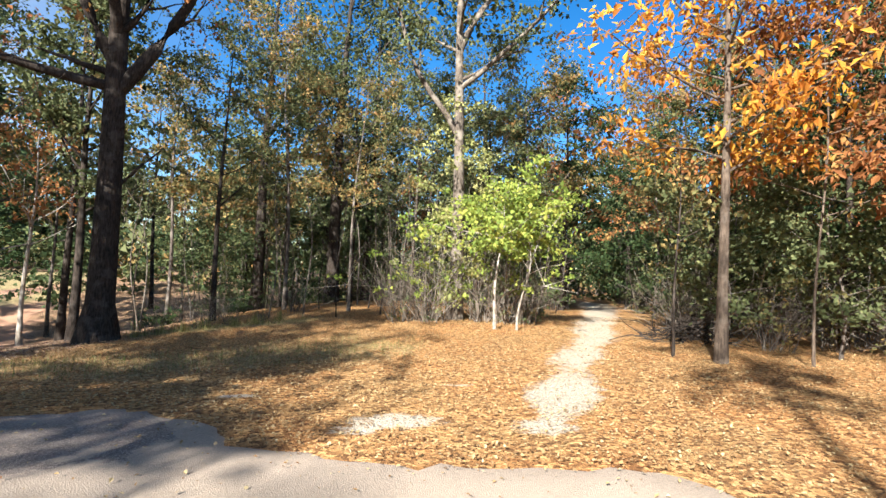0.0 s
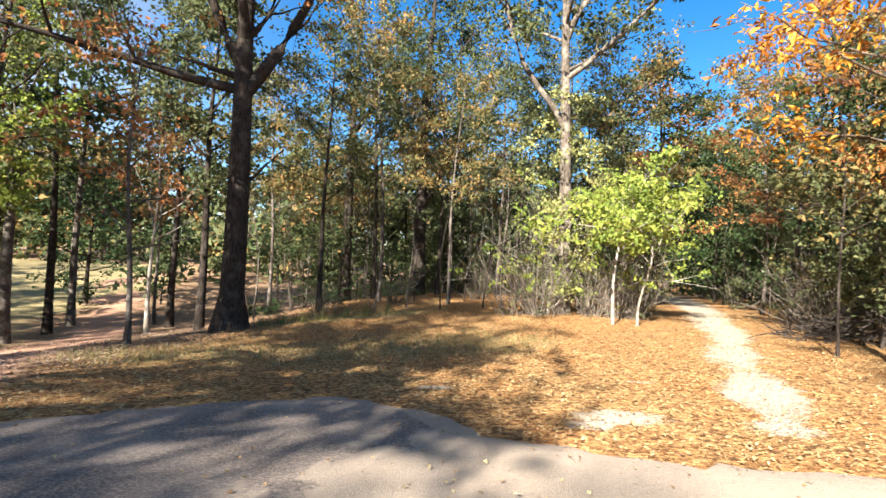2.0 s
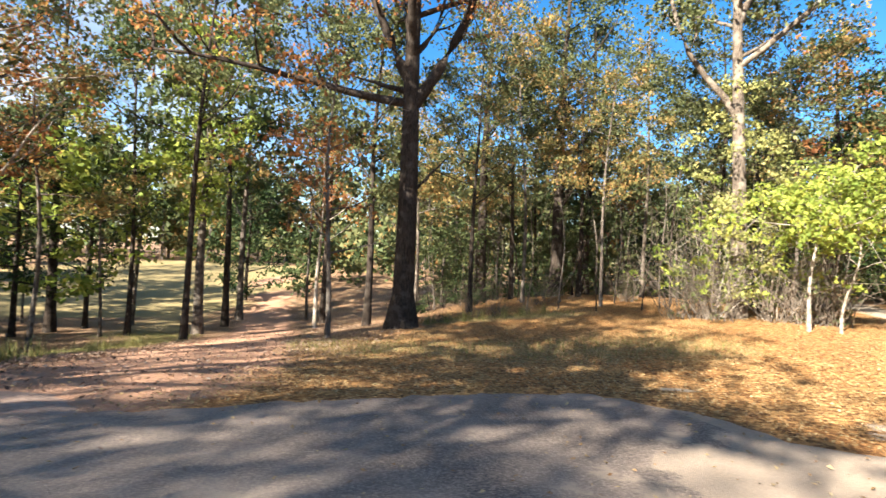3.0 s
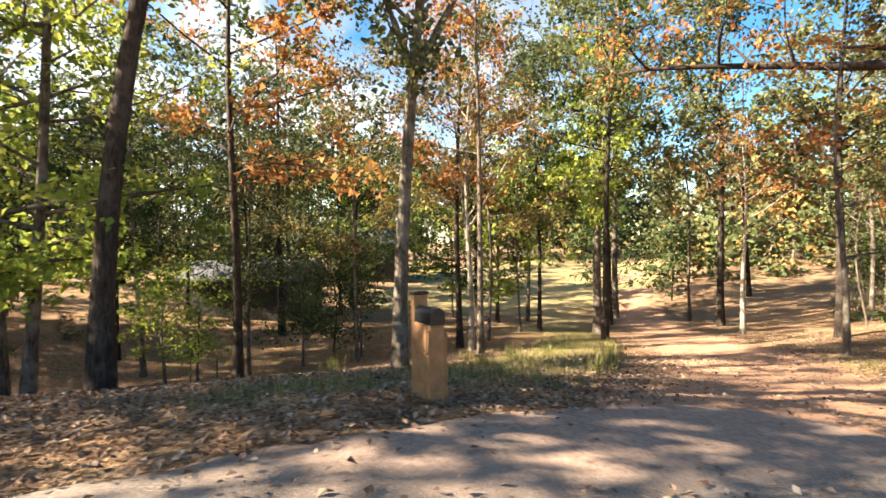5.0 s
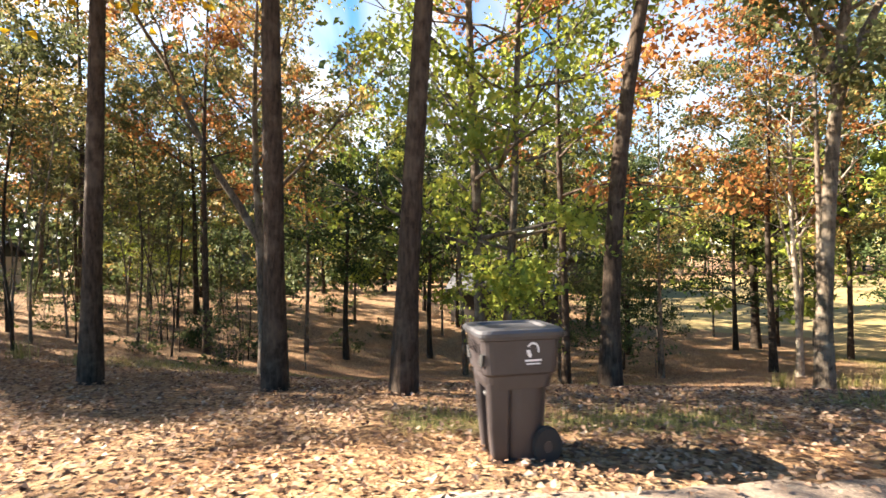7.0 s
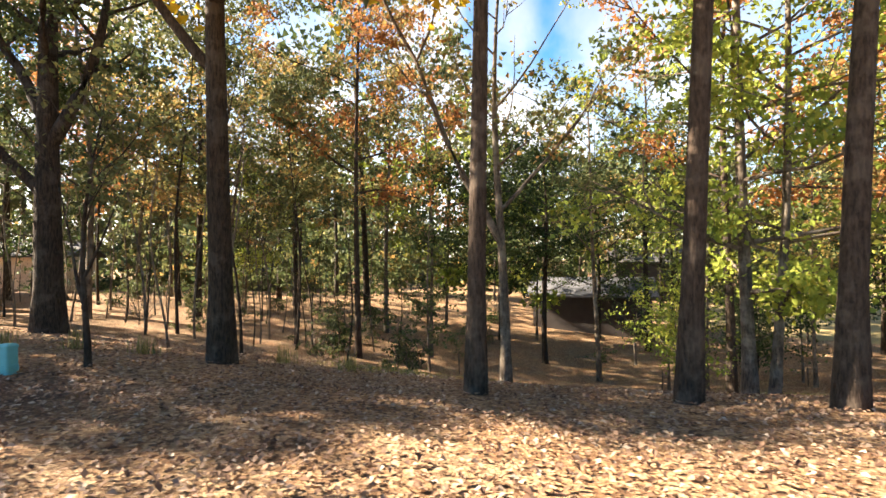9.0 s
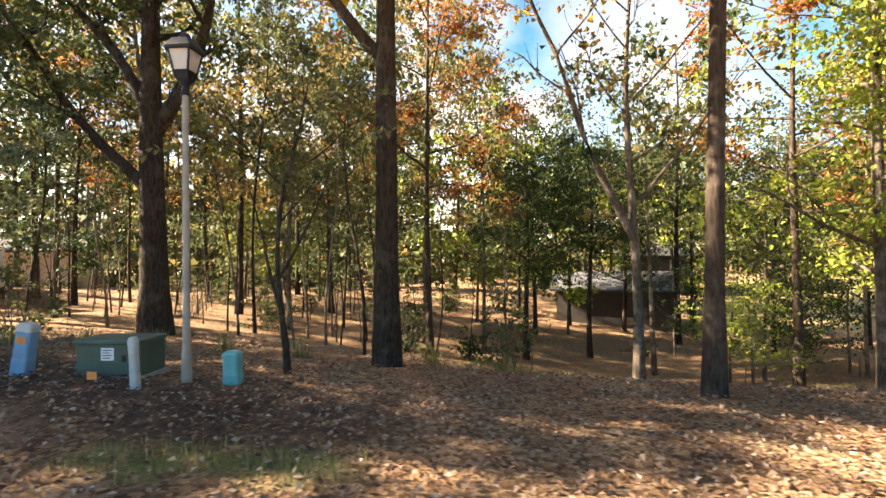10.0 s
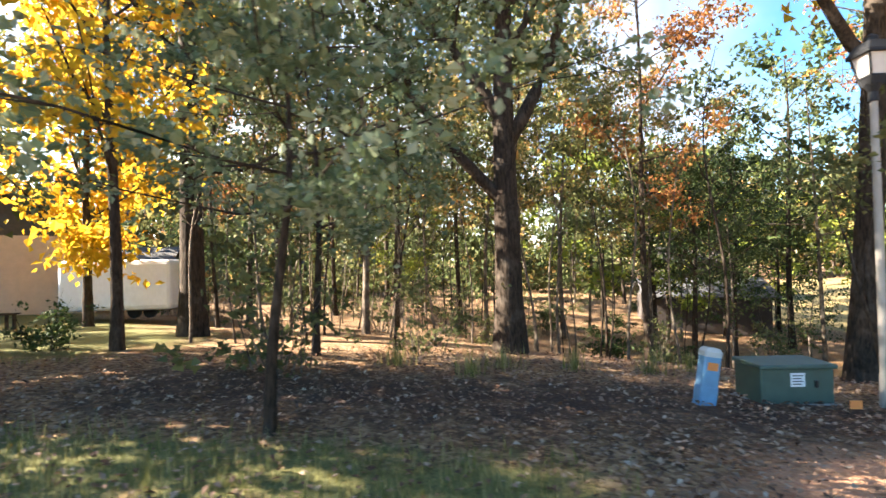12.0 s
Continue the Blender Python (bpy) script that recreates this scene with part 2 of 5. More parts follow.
# ---- mesh helpers ----
def mesh_of(name, verts, faces, mat, smooth=False):
    me = bpy.data.meshes.new(name)
    me.from_pydata(verts, [], faces)
    me.materials.append(mat)
    if smooth:
        me.polygons.foreach_set("use_smooth", [True] * len(me.polygons))
    me.update()
    return me


def part(name, bm, mat, parent, label=""):
    me = bpy.data.meshes.new(name)
    bm.to_mesh(me)
    bm.free()
    me.materials.append(mat)
    ob = new(name, me)
    ob.parent = parent
    if label:
        ob["label"] = label
    return ob


def child(name, me, parent, label=""):
    ob = new(name, me)
    ob.parent = parent
    if label:
        ob["label"] = label
    return ob


def box(bm, x0, x1, y0, y1, z0, z1, bevel=0.0):
    vs = bmesh.ops.create_cube(bm, size=1, matrix=Matrix.Translation(((x0 + x1) / 2, (y0 + y1) / 2, (z0 + z1) / 2)) @ Matrix.Diagonal((x1 - x0, y1 - y0, z1 - z0, 1)))["verts"]
    if bevel:
        es = {e for v in vs for e in v.link_edges}
        bmesh.ops.bevel(bm, geom=list(es), offset=bevel, segments=2, profile=0.5, affect="EDGES")
    return bm


def cyl(bm, p, q, r0, r1, n=12):
    p, q = Vector(p), Vector(q)
    m = Matrix.Translation((p + q) / 2) @ (q - p).to_track_quat("Z", "Y").to_matrix().to_4x4()
    bmesh.ops.create_cone(bm, cap_ends=True, segments=n, radius1=r0, radius2=r1, depth=(q - p).length, matrix=m)
    return bm


# ---- relief: soft mounds and hollows on a regular grid ----
RELIEF = np.array([
    (0.74, 0.61, 0.17, 0.05, -0.19, 0.56, -0.43, -0.88, -0.38),
    (0.72, 0.34, -0.1, 0.66, -0.87, -0.66, -0.36, -0.22, -0.17),
    (0.85, 0.45, -0.15, -0.47, 0.04, -0.66, -0.87, -0.67, -0.52),
    (0.7, 0.28, 1.83, -1.45, -2.02, 0.28, -0.52, -0.92, -0.28),
    (0.74, 0.24, -0.31, 2.11, 1.59, -0.45, -1.02, -0.53, -0.19),
    (0.72, 1.14, 0.04, -0.14, -0.76, -0.02, 1.43, 0.57, -0.66),
    (0.33, 0.31, 0.66, 0.39, 1.1, 0.45, -0.18, -0.11, 0.31),
    (0.63, 0.47, 0.17, -0.04, -0.04, -0.09, 0.63, -0.25, 0.61),
    (0.78, 0.66, 0.37, 0.8, 0.62, 0.41, 0.9, 0.03, 0.52)])
GX, GY = np.arange(-60, 29, 11.0), np.arange(-40, 49, 11.0)


def heights(x, y):
    x, y = np.asarray(x, float), np.asarray(y, float)
    ex = np.exp(-(x[..., None] - GX) ** 2 / 200)
    ey = np.exp(-(y[..., None] - GY) ** 2 / 200)
    knoll = 0.24 * np.exp(-((x + 13.0) ** 2 + (y + 0.2) ** 2) / 9)
    return -2 + knoll + np.einsum("...i,ij,...j->...", ex, RELIEF, ey)


def H(x, y):
    return float(heights(x, y))


def along(points, x, y):
    """Distance from each place to a bent line."""
    best = np.full(np.shape(x), 1e9)
    for (ax, ay), (bx, by) in zip(points, points[1:]):
        dx, dy = bx - ax, by - ay
        t = np.clip(((x - ax) * dx + (y - ay) * dy) / (dx * dx + dy * dy), 0, 1)
        best = np.minimum(best, np.hypot(x - ax - t * dx, y - ay - t * dy))
    return best


def inside(poly, x, y):
    """Whether places lie in a closed outline."""
    res = np.zeros(np.shape(x), bool)
    for (ax, ay), (bx, by) in zip(poly, poly[1:] + poly[:1]):
        cross = ((ay > y) != (by > y)) & (x < (bx - ax) * (y - ay) / (by - ay + 1e-12) + ax)
        res ^= cross
    return res


ROAD_EDGE = [(4.5, -5), (3.6, -1), (3.1, 2.5), (2.95, 3.9), (2.6, 4.5), (1.6, 4.65), (0, 4.8), (-1.6, 5.4), (-2.1, 6.0), (-2.7, 6.5), (-3.5, 6.9), (-4.6, 6.7), (-5.6, 6.1),
             (-7.2, 4.9), (-7.9, 4.2), (-8.6, 3.6), (-9.6, 3.9), (-10.6, 3.9), (-11.35, 2.6), (-11.6, 1.0), (-11.9, -0.6), (-12.15, -1.8), (-12.4, -2.8), (-12.75, -3.9), (-13.05, -5), (-13.4, -6.4),
             (-13.8, -8), (-15.2, -12), (-16.6, -16), (-18.3, -20), (-20.3, -24), (-23, -29), (-27, -36)]
ROAD_FAR = [(3, -6), (-1, -6.5), (-4, -8), (-6, -11), (-8, -15.5), (-10.5, -21), (-13, -26), (-16, -31), (-20, -38)]
DRIVE = [(-9.9, 2.5), (-10.2, 5.5), (-12.0, 9.5), (-14.4, 13.4), (-18.5, 21), (-23.3, 29), (-30, 40), (-38, 52)]
SEAM = [(-7.9, 4.3), (-8.45, 3.2), (-9.0, 2.2), (-9.45, 1.0), (-9.9, -0.2), (-10.5, -1.3), (-11.4, -2.2), (-12.3, -2.8)]
MOUTH = SEAM + [(-13.5, -2.0), (-13.0, 5.0), (-8.0, 6.0)]
TRAIL = [(1.75, 5.6), (2.0, 6.2), (2.5, 7.25), (3.5, 9.3), (4.8, 12), (6.2, 15), (7.9, 18.8), (11, 26), (14.5, 34.6), (17, 42)]


def resample(points, count):
    p = np.array(points, float)
    s = np.concatenate([[0], np.cumsum(np.hypot(*np.diff(p, axis=0).T))])
    u = np.linspace(0, s[-1], count)
    return np.stack([np.interp(u, s, p[:, 0]), np.interp(u, s, p[:, 1])], 1)


ROAD_LOOP = ROAD_EDGE + ROAD_FAR[::-1]
FIELD = [(-35, 32), (-31, 45), (-42, 72), (-74, 58), (-61, 37), (-54, 24), (-45, 21)]


def zones(x, y):
    wob = 0.3 * np.sin(x * 1.7 + 1.3 * np.sin(y * 0.9)) + 0.2 * np.sin(y * 2.3 + np.sin(x * 1.1))
    sand = 0.8 - (along(TRAIL, x, y) + 0.5 * wob) / (0.62 + 0.05 * np.maximum(y - 6, 0)) * 0.5
    for cx, cy, a, b in ((0.0, 6.05, 0.62, 0.36), (-0.5, 5.7, 0.3, 0.16), (-2.3, 7.45, 0.35, 0.14), (1.0, 7.9, 0.4, 0.14), (1.75, 5.75, 0.42, 0.3)):
        sand = np.maximum(sand, 1.0 - 0.5 * np.hypot((x - cx) / a, (y - cy) / b))
    drive = along(DRIVE, x, y) + 0.5 * wob
    clay = 0.9 - 0.5 * np.maximum(0, drive - 1.0)
    clay = np.maximum(clay, 1.0 - 0.55 * np.hypot((x + 20.9) / 1.0, (y + 21.9) / 1.8))
    valley = 0.75 - np.hypot((x + 33) / 16, (y - 6) / 16) * 0.4
    clay = np.maximum(clay, 0.5 * np.exp(-((x + 27) ** 2 + (y + 4) ** 2) / 90))
    far = inside(FIELD, x, y)
    dry = np.where(far, 1.0, 0.0)
    dry = np.maximum(dry, 0.62 * np.exp(-(along([(-14, 2), (-16.5, 7), (-19, 12), (-25, 22)], x, y) / 2.6) ** 2))
    dry = np.maximum(dry, 0.55 * np.exp(-(along([(-8.5, 18), (-4, 18.5)], x, y) / 1.5) ** 2))
    dry = np.maximum(dry, 0.46 * np.exp(-(along([(-10, 10.5), (-5, 10.5), (-1, 12)], x, y) / 3.0) ** 2))
    dry = np.maximum(dry, 0.5 * np.clip(valley, 0, 1))
    dry = np.maximum(dry, 0.6 * np.exp(-(along([(-28, 24), (-37, 38)], x, y) / 4.0) ** 2))
    dry = np.maximum(dry, 0.6 * np.exp(-(along([(-26, -11), (-27, -3), (-26, 4)], x, y) / 3.0) ** 2))
    green = 0.6 * np.exp(-(along([(-14.2, -1.5), (-13.8, 2), (-15, 6)], x, y) / 1.0) ** 2)
    green = np.maximum(green, 0.62 * np.exp(-(along([(-19.6, -19), (-18.8, -17.3)], x, y) / 0.5) ** 2))
    green = np.maximum(green, 0.75 * np.exp(-(along([(-22.2, -24.6), (-23.5, -26.5), (-25.5, -30)], x, y) / 1.1) ** 2))
    green = np.maximum(green, 0.66 * np.exp(-(along([(-14.5, -4), (-15.5, -7)], x, y) / 0.7) ** 2))
    lawn = np.exp(-(along([(-34, -30), (-42, -34), (-50, -36)], x, y) / 4.5) ** 2)
    green = np.maximum(green, 0.9 * lawn)
    # darker brown strips along the verge
    dark_brown = 0.62 * np.exp(-(along([(-20.5, -17.5), (-23.5, -21.5), (-27, -27)], x, y) / 2.6) ** 2)
    dark_brown = np.maximum(dark_brown, 0.42 * np.exp(-(along([(-19.5, -8), (-21, -14)], x, y) / 2.0) ** 2))
    golden = np.clip((x + 11) / 3, 0, 1) * np.clip((y - 0) / 3, 0, 1)
    return {"golden": golden, "dark_brown": dark_brown, "sand": sand, "clay": clay, "dry_grass": dry, "green_grass": green}


def build_ground():
    near_x = np.arange(-40, 20.01, 0.3)
    near_y = np.arange(-34, 32.01, 0.3)
    out = np.array([3, 7, 12, 20, 32, 50, 80, 130, 220, 400, 800, 1600, 3200], float)
    xs = np.concatenate([near_x[0] - out[::-1], near_x, near_x[-1] + out])
    ys = np.concatenate([near_y[0] - out[::-1], near_y, near_y[-1] + out])
    X, Y = np.meshgrid(xs, ys)
    Z = heights(X, Y) + 0.02 * np.sin(X * 2.1 + np.sin(Y * 1.7)) * np.sin(Y * 1.9 + 0.7 * np.sin(X))
    n, k = X.shape
    idx = np.arange(n * k).reshape(n, k)
    faces = np.stack([idx[:-1, :-1], idx[:-1, 1:], idx[1:, 1:], idx[1:, :-1]], -1).reshape(-1, 4)
    me = mesh_of("ground", np.stack([X, Y, Z], -1).reshape(-1, 3).tolist(), faces.tolist(), GROUND, True)
    for key, val in zones(X.ravel(), Y.ravel()).items():
        a = me.attributes.new(key, "FLOAT", "POINT")
        a.data.foreach_set("value", np.clip(val, 0, 1).astype(np.float32))
    return tagged(new("ground", me), "leaf-strewn earth with dry grass, clay and sand patches", "ground", kind="structure")


def build_road():
    n, k = 300, 40
    a, b = resample(ROAD_EDGE, n), resample(ROAD_FAR, n)
    rng = np.random.default_rng(5)
    a = a + 0.05 * rng.standard_normal(a.shape)
    u = np.linspace(0, 1, k)[None, :, None]
    p = a[:, None, :] * (1 - u) + b[:, None, :] * u
    z = heights(p[..., 0], p[..., 1]) + 0.035
    z[:, 0] -= 0.06
    idx = np.arange(n * k).reshape(n, k)
    faces = np.stack([idx[:-1, :-1], idx[:-1, 1:], idx[1:, 1:], idx[1:, :-1]], -1).reshape(-1, 4)
    me = mesh_of("road", np.concatenate([p, z[..., None]], -1).reshape(-1, 3).tolist(), faces.tolist(), ASPHALT, True)
    rx, ry = p[..., 0].ravel(), p[..., 1].ravel()
    shed = np.exp(-along(ROAD_EDGE, rx, ry) / 1.1) * np.clip((rx + 3.5) / 2, 0, 1) * np.clip((ry + 1) / 3, 0, 1)
    shed = np.maximum(shed, 0.8 * np.exp(-np.hypot((rx + 1.2) / 2.2, (ry - 4.0) / 1.4) ** 2))
    dusty = me.attributes.new("shed_sand", "FLOAT", "POINT")
    dusty.data.foreach_set("value", shed.astype(np.float32))
    dirt = np.where(inside(MOUTH, rx, ry), np.clip(along(SEAM, rx, ry) / 0.5, 0, 1), 0.0)
    soil = me.attributes.new("packed_dirt", "FLOAT", "POINT")
    soil.data.foreach_set("value", dirt.astype(np.float32))
    return tagged(new("road", me), "worn pale asphalt road with dusty crumbling edge", "road", kind="structure")


build_ground()
build_road()


# ---- trees ----
def tube(verts, faces, pts, radii, sides):
    """A bent tapered limb."""
    base = len(verts)
    pts = [Vector(p) for p in pts]
    for i, p in enumerate(pts):
        d = (pts[min(i + 1, len(pts) - 1)] - pts[max(i - 1, 0)]).normalized()
        u = d.orthogonal().normalized() if abs(d.z) < 0.9 else Vector((1, 0, 0)).cross(d).normalized()
        w = d.cross(u)
        for k in range(sides):
            a = 2 * math.pi * k / sides
            verts.append(p + (u * math.cos(a) + w * math.sin(a)) * radii[i])
    for i in range(len(pts) - 1):
        for k in range(sides):
            k2 = (k + 1) % sides
            faces.append((base + i * sides + k, base + i * sides + k2, base + (i + 1) * sides + k2, base + (i + 1) * sides + k))
    faces.append(tuple(base + (len(pts) - 1) * sides + k for k in range(sides)))


def limb_path(rng, start, azim, elev, length, segs, rise, wob):
    p = Vector(start)
    pts = [p.copy()]
    a, e = azim, elev
    for _ in range(segs):
        a += rng.normal(0, wob)
        e += rise / segs + rng.normal(0, wob * 0.7)
        p = p + Vector((math.cos(a) * math.cos(e), math.sin(a) * math.cos(e), math.sin(e))) * (length / segs)
        pts.append(p.copy())
    return pts


def leaf_mesh(name, rng, centres, spread, count, size, mat, flat=0.75, width=0.72, simple=False, spray=16, tight=0.42):
    """Leaves in sprays round the twigs: each spray is a flat tuft of some leaves with a tone of its own, with gaps between."""
    c = np.array([tuple(v) for v in centres], float)
    tufts = max(3, count // spray)
    heart = c[rng.integers(0, len(c), tufts)] + rng.normal(0, 1, (tufts, 3)) * np.array([spread, spread, spread * 0.55])
    hue = rng.uniform(0, 1, tufts)
    tip = rng.normal(0, 0.35, (tufts, 2))
    pick = rng.integers(0, tufts, count)
    off = rng.normal(0, 1, (count, 3)) * (spread * tight + size * 0.35) * np.array([1, 1, 0.35])
    off[:, 2] += (off[:, :2] * tip[pick]).sum(1) - 0.25 * np.hypot(off[:, 0], off[:, 1])
    pos = heart[pick] + off
    a = rng.uniform(0, 2 * math.pi, count)
    tilt = rng.normal(-0.3, flat, count)
    fwd = np.stack([np.cos(a) * np.cos(tilt), np.sin(a) * np.cos(tilt), np.sin(tilt)], 1)
    side = np.stack([-np.sin(a), np.cos(a), np.zeros(count)], 1)
    nor = np.cross(fwd, side)
    roll = rng.normal(0, 0.85, count)[:, None]
    side = side * np.cos(roll) + nor * np.sin(roll)
    nor = np.cross(fwd, side)
    s = (size * rng.uniform(0.55, 1.35, count))[:, None]
    if simple:
        k = 3
        v = np.stack([pos - 0.35 * s * fwd, pos + s * (0.45 * fwd + width * 0.6 * side), pos + s * (0.6 * fwd - width * 0.55 * side)], 1).reshape(-1, 3)
    else:
        k = 4
        v = np.stack([pos, pos + s * (0.5 * fwd + width * 0.5 * side) + 0.12 * s * nor, pos + s * fwd - 0.08 * s * nor, pos + s * (0.5 * fwd - width * 0.5 * side) + 0.12 * s * nor], 1).reshape(-1, 3)
    me = mesh_of(name, v.tolist(), np.arange(count * k).reshape(-1, k).tolist(), mat)
    tone = me.attributes.new("tone", "FLOAT", "POINT")
    tone.data.foreach_set("value", np.repeat(hue[pick], k).astype(np.float32))
    return me


def tree_thing(name, label, place, h, r, bark_mat, leaf_mat, seed, lean=(0, 0), bend=0.25, base=0.45, limbs=11, reach=2.6, leaves=4500, size=0.16, forks=(), elev=0.5, rise=0.35,
               spread=0.42, flare=1.35, twigs=3, top=0.12, low=0, width=0.72, sides=10, second=None, arch=1.0, vine=None, gaps=0.35, simple=False, spray=16, category="tree", group="", crown_label=""):
    """A tree: trunk with its limbs, and a crown of single leaves. low: share of leaves that hang low on the trunk."""
    rng = np.random.default_rng(seed)
    verts, faces, tips = [], [], []

    def stem(x0, y0, hh, rr, ln):
        ph = rng.uniform(0, 6.28, 2)
        k = 12
        pts, rad = [], []
        for i in range(k + 1):
            f = i / k
            sway = bend * f * (1 - 0.3 * f)
            pts.append(Vector((x0 + ln[0] * hh * f ** arch + sway * math.sin(ph[0] + 5 * f), y0 + ln[1] * hh * f ** arch + sway * math.sin(ph[1] + 4 * f), hh * f - (0.25 if i == 0 else 0))))
            fl = 1 + (flare - 1) * math.exp(-f * hh / 0.35)
            rad.append(rr * fl * ((1 - f) * (1 - top) + top) ** 0.85)
        tube(verts, faces, pts, rad, sides)
        return pts, rad

    def branch(start, az, el, length, rad, segs=5, ris=None):
        pts = limb_path(rng, start, az, el, length, segs, rise if ris is None else ris, 0.18)
        tube(verts, faces, pts, [rad * (1 - 0.85 * i / segs) + 0.004 for i in range(segs + 1)], 6 if sides > 8 else 4)
        for i in range(2, segs + 1):
            tips.append(pts[i])
        for _ in range(twigs):
            i = int(rng.integers(1, segs))
            q = limb_path(rng, pts[i], az + rng.normal(0, 0.9), el + rng.normal(0.1, 0.4), length * rng.uniform(0.25, 0.5), 3, 0.2, 0.25)
            tube(verts, faces, q, [rad * 0.4 * (1 - 0.8 * j / 3) + 0.003 for j in range(4)], 3)
            tips.extend(q[1:])

    stems = [stem(0, 0, h, r, lean)]
    if second:
        stems.append(stem(*second))
    for pts, rad in stems:
        hh = pts[-1].z
        for i in range(limbs):
            f = base + (0.97 - base) * (i + rng.uniform(0, 1)) / limbs
            j = min(int(f * 12), 11)
            p = pts[j].lerp(pts[j + 1], f * 12 - j)
            branch(p, i * 2.4 + rng.normal(0, 0.3), elev + 0.5 * (f - base), reach * (0.5 + 0.75 * math.sin(math.pi * (0.18 + 0.78 * (f - base) / (1 - base)))) * rng.uniform(0.6, 1.3), rad[j] * 0.42)
        for z0, az, el, length, rr in forks:
            f = min(z0 / hh, 0.98)
            j = min(int(f * 12), 11)
            p = pts[j].lerp(pts[j + 1], f * 12 - j)
            pp = limb_path(rng, p, radians(az), radians(el), length, 8, 0.1, 0.1)
            tube(verts, faces, pp, [rr * (1 - 0.8 * i / 8) for i in range(9)], 8)
            if length < 2.5:
                continue
            for i in range(3, 9):
                branch(pp[i], radians(az) + (1.2 if i % 2 else -1.2) + rng.normal(0, 0.3), 0.5, length * 0.3, rr * 0.3, 4)
            tips.extend(pp[4:])
        if low:
            for _ in range(low):
                f = rng.uniform(0.1, base + 0.1)
                j = int(f * 12)
                branch(pts[j], rng.uniform(0, 6.28), 0.1, reach * rng.uniform(0.5, 1.0), 0.02, 4, 0.1)
    x, y = place
    ob = tagged(new(name), label, category, group)
    ob.location = (x, y, H(x, y))
    child("trunk", mesh_of("trunk", [tuple(v) for v in verts], faces, bark_mat, True), ob)
    if vine:
        z0, z1, count, wide = vine
        ring = [stems[0][0][min(int(z / h * 12), 11)].lerp(stems[0][0][min(int(z / h * 12) + 1, 12)], z / h * 12 % 1) + Vector((rng.normal(0, wide), rng.normal(0, wide), 0)) for z in np.linspace(z0, z1, 40)]
        child("climber", leaf_mesh("climber", rng, ring, 0.25, count, 0.12, LEAF["vine"], simple=True, spray=12), ob, "yellowing climbing vine on the trunk")
    if leaves:
        tips = [tips[i] for i in sorted(rng.permutation(len(tips))[:max(4, int(len(tips) * (1 - gaps)))])]
        child("crown", leaf_mesh("crown", rng, tips, spread, leaves, size, leaf_mat, width=width, simple=simple, spray=spray), ob, crown_label)
    return ob


def shrub_thing(name, label, place, h, w, stems, leaves, size, bark_mat, leaf_mat, seed, category="shrub", spread=0.16, group=""):
    """Many thin stems from one foot, with twigs and small leaves."""
    rng = np.random.default_rng(seed)
    verts, faces, tips = [], [], []
    for i in range(stems):
        a = rng.uniform(0, 6.28)
        d = rng.uniform(0.1, 0.5) * w
        pts = limb_path(rng, (math.cos(a) * d, math.sin(a) * d, -0.05), a + rng.normal(0, 1.0), rng.uniform(0.9, 1.55), h * rng.uniform(0.45, 1.15), 4, rng.uniform(-0.5, 0.1), 0.25)
        rr = rng.uniform(0.006, 0.017)
        tube(verts, faces, pts, [rr * (1 - 0.8 * j / 4) for j in range(5)], 3)
        tips.extend(pts[1:])
        for _ in range(2):
            k = int(rng.integers(1, 4))
            q = limb_path(rng, pts[k], rng.uniform(0, 6.28), rng.uniform(-0.1, 1.0), h * rng.uniform(0.15, 0.4), 2, 0.1, 0.3)
            tube(verts, faces, q, [rr * 0.5, rr * 0.3, rr * 0.1], 3)
            tips.extend(q[1:])
    x, y = place
    ob = tagged(new(name), label, category, group)
    ob.location = (x, y, H(x, y))
    child("wood", mesh_of("wood", [tuple(v) for v in verts], faces, bark_mat), ob)
    if leaves:
        child("foliage", leaf_mesh("foliage", rng, tips, spread, leaves, size, leaf_mat, simple=True), ob)
    return ob


TAKEN = []


def main_tree(label, place, *args, clear=1.1, **kw):
    TAKEN.append((*place, clear))
    return tree_thing("tree", label, place, *args, **kw)


# trees by the trail
main_tree("massive dark oak with forked crown and long limb", (-9.55, 16.4), 15, 0.415, BARK_DARK, LEAF["rust"], 11, lean=(0.0, 0), bend=0.15, base=0.64, limbs=9, reach=4.5, leaves=4200, size=0.19,
          forks=[(8.2, 200, 7, 8.5, 0.18), (8.9, 195, 64, 7, 0.22), (8.0, 12, 62, 8, 0.25), (9.8, 280, 58, 6.5, 0.2), (8.6, 190, 20, 2.2, 0.13), (4.9, 20, 38, 2.0, 0.09)], flare=1.75, top=0.42, sides=18, spread=0.7, clear=2.0)
main_tree("tall pale-barked tree with vine-wrapped lower trunk", (2.05, 18.2), 18, 0.27, BARK_BUFF, LEAF["olive"], 12, gaps=0.15, lean=(-0.02, 0), base=0.5, limbs=13, reach=4.0, leaves=8000, size=0.2,
          forks=[(6.9, 178, 60, 8, 0.13), (10.3, 20, 66, 7, 0.15), (8.8, 342, 32, 7.5, 0.11), (10.5, 90, 60, 6, 0.1)], spread=0.5, sides=14, clear=1.6, vine=(0.9, 8.6, 4200, 0.8))
main_tree("slim hickory with large bright orange leaves", (6.85, 9.9), 10.5, 0.125, BARK_TAN, LEAF["orange"], 13, lean=(-0.005, 0), bend=0.1, base=0.36, limbs=17, reach=3.5, leaves=4600, size=0.22, spread=0.34, elev=0.25, rise=0.15, width=0.45, twigs=5, spray=9, gaps=0.2)
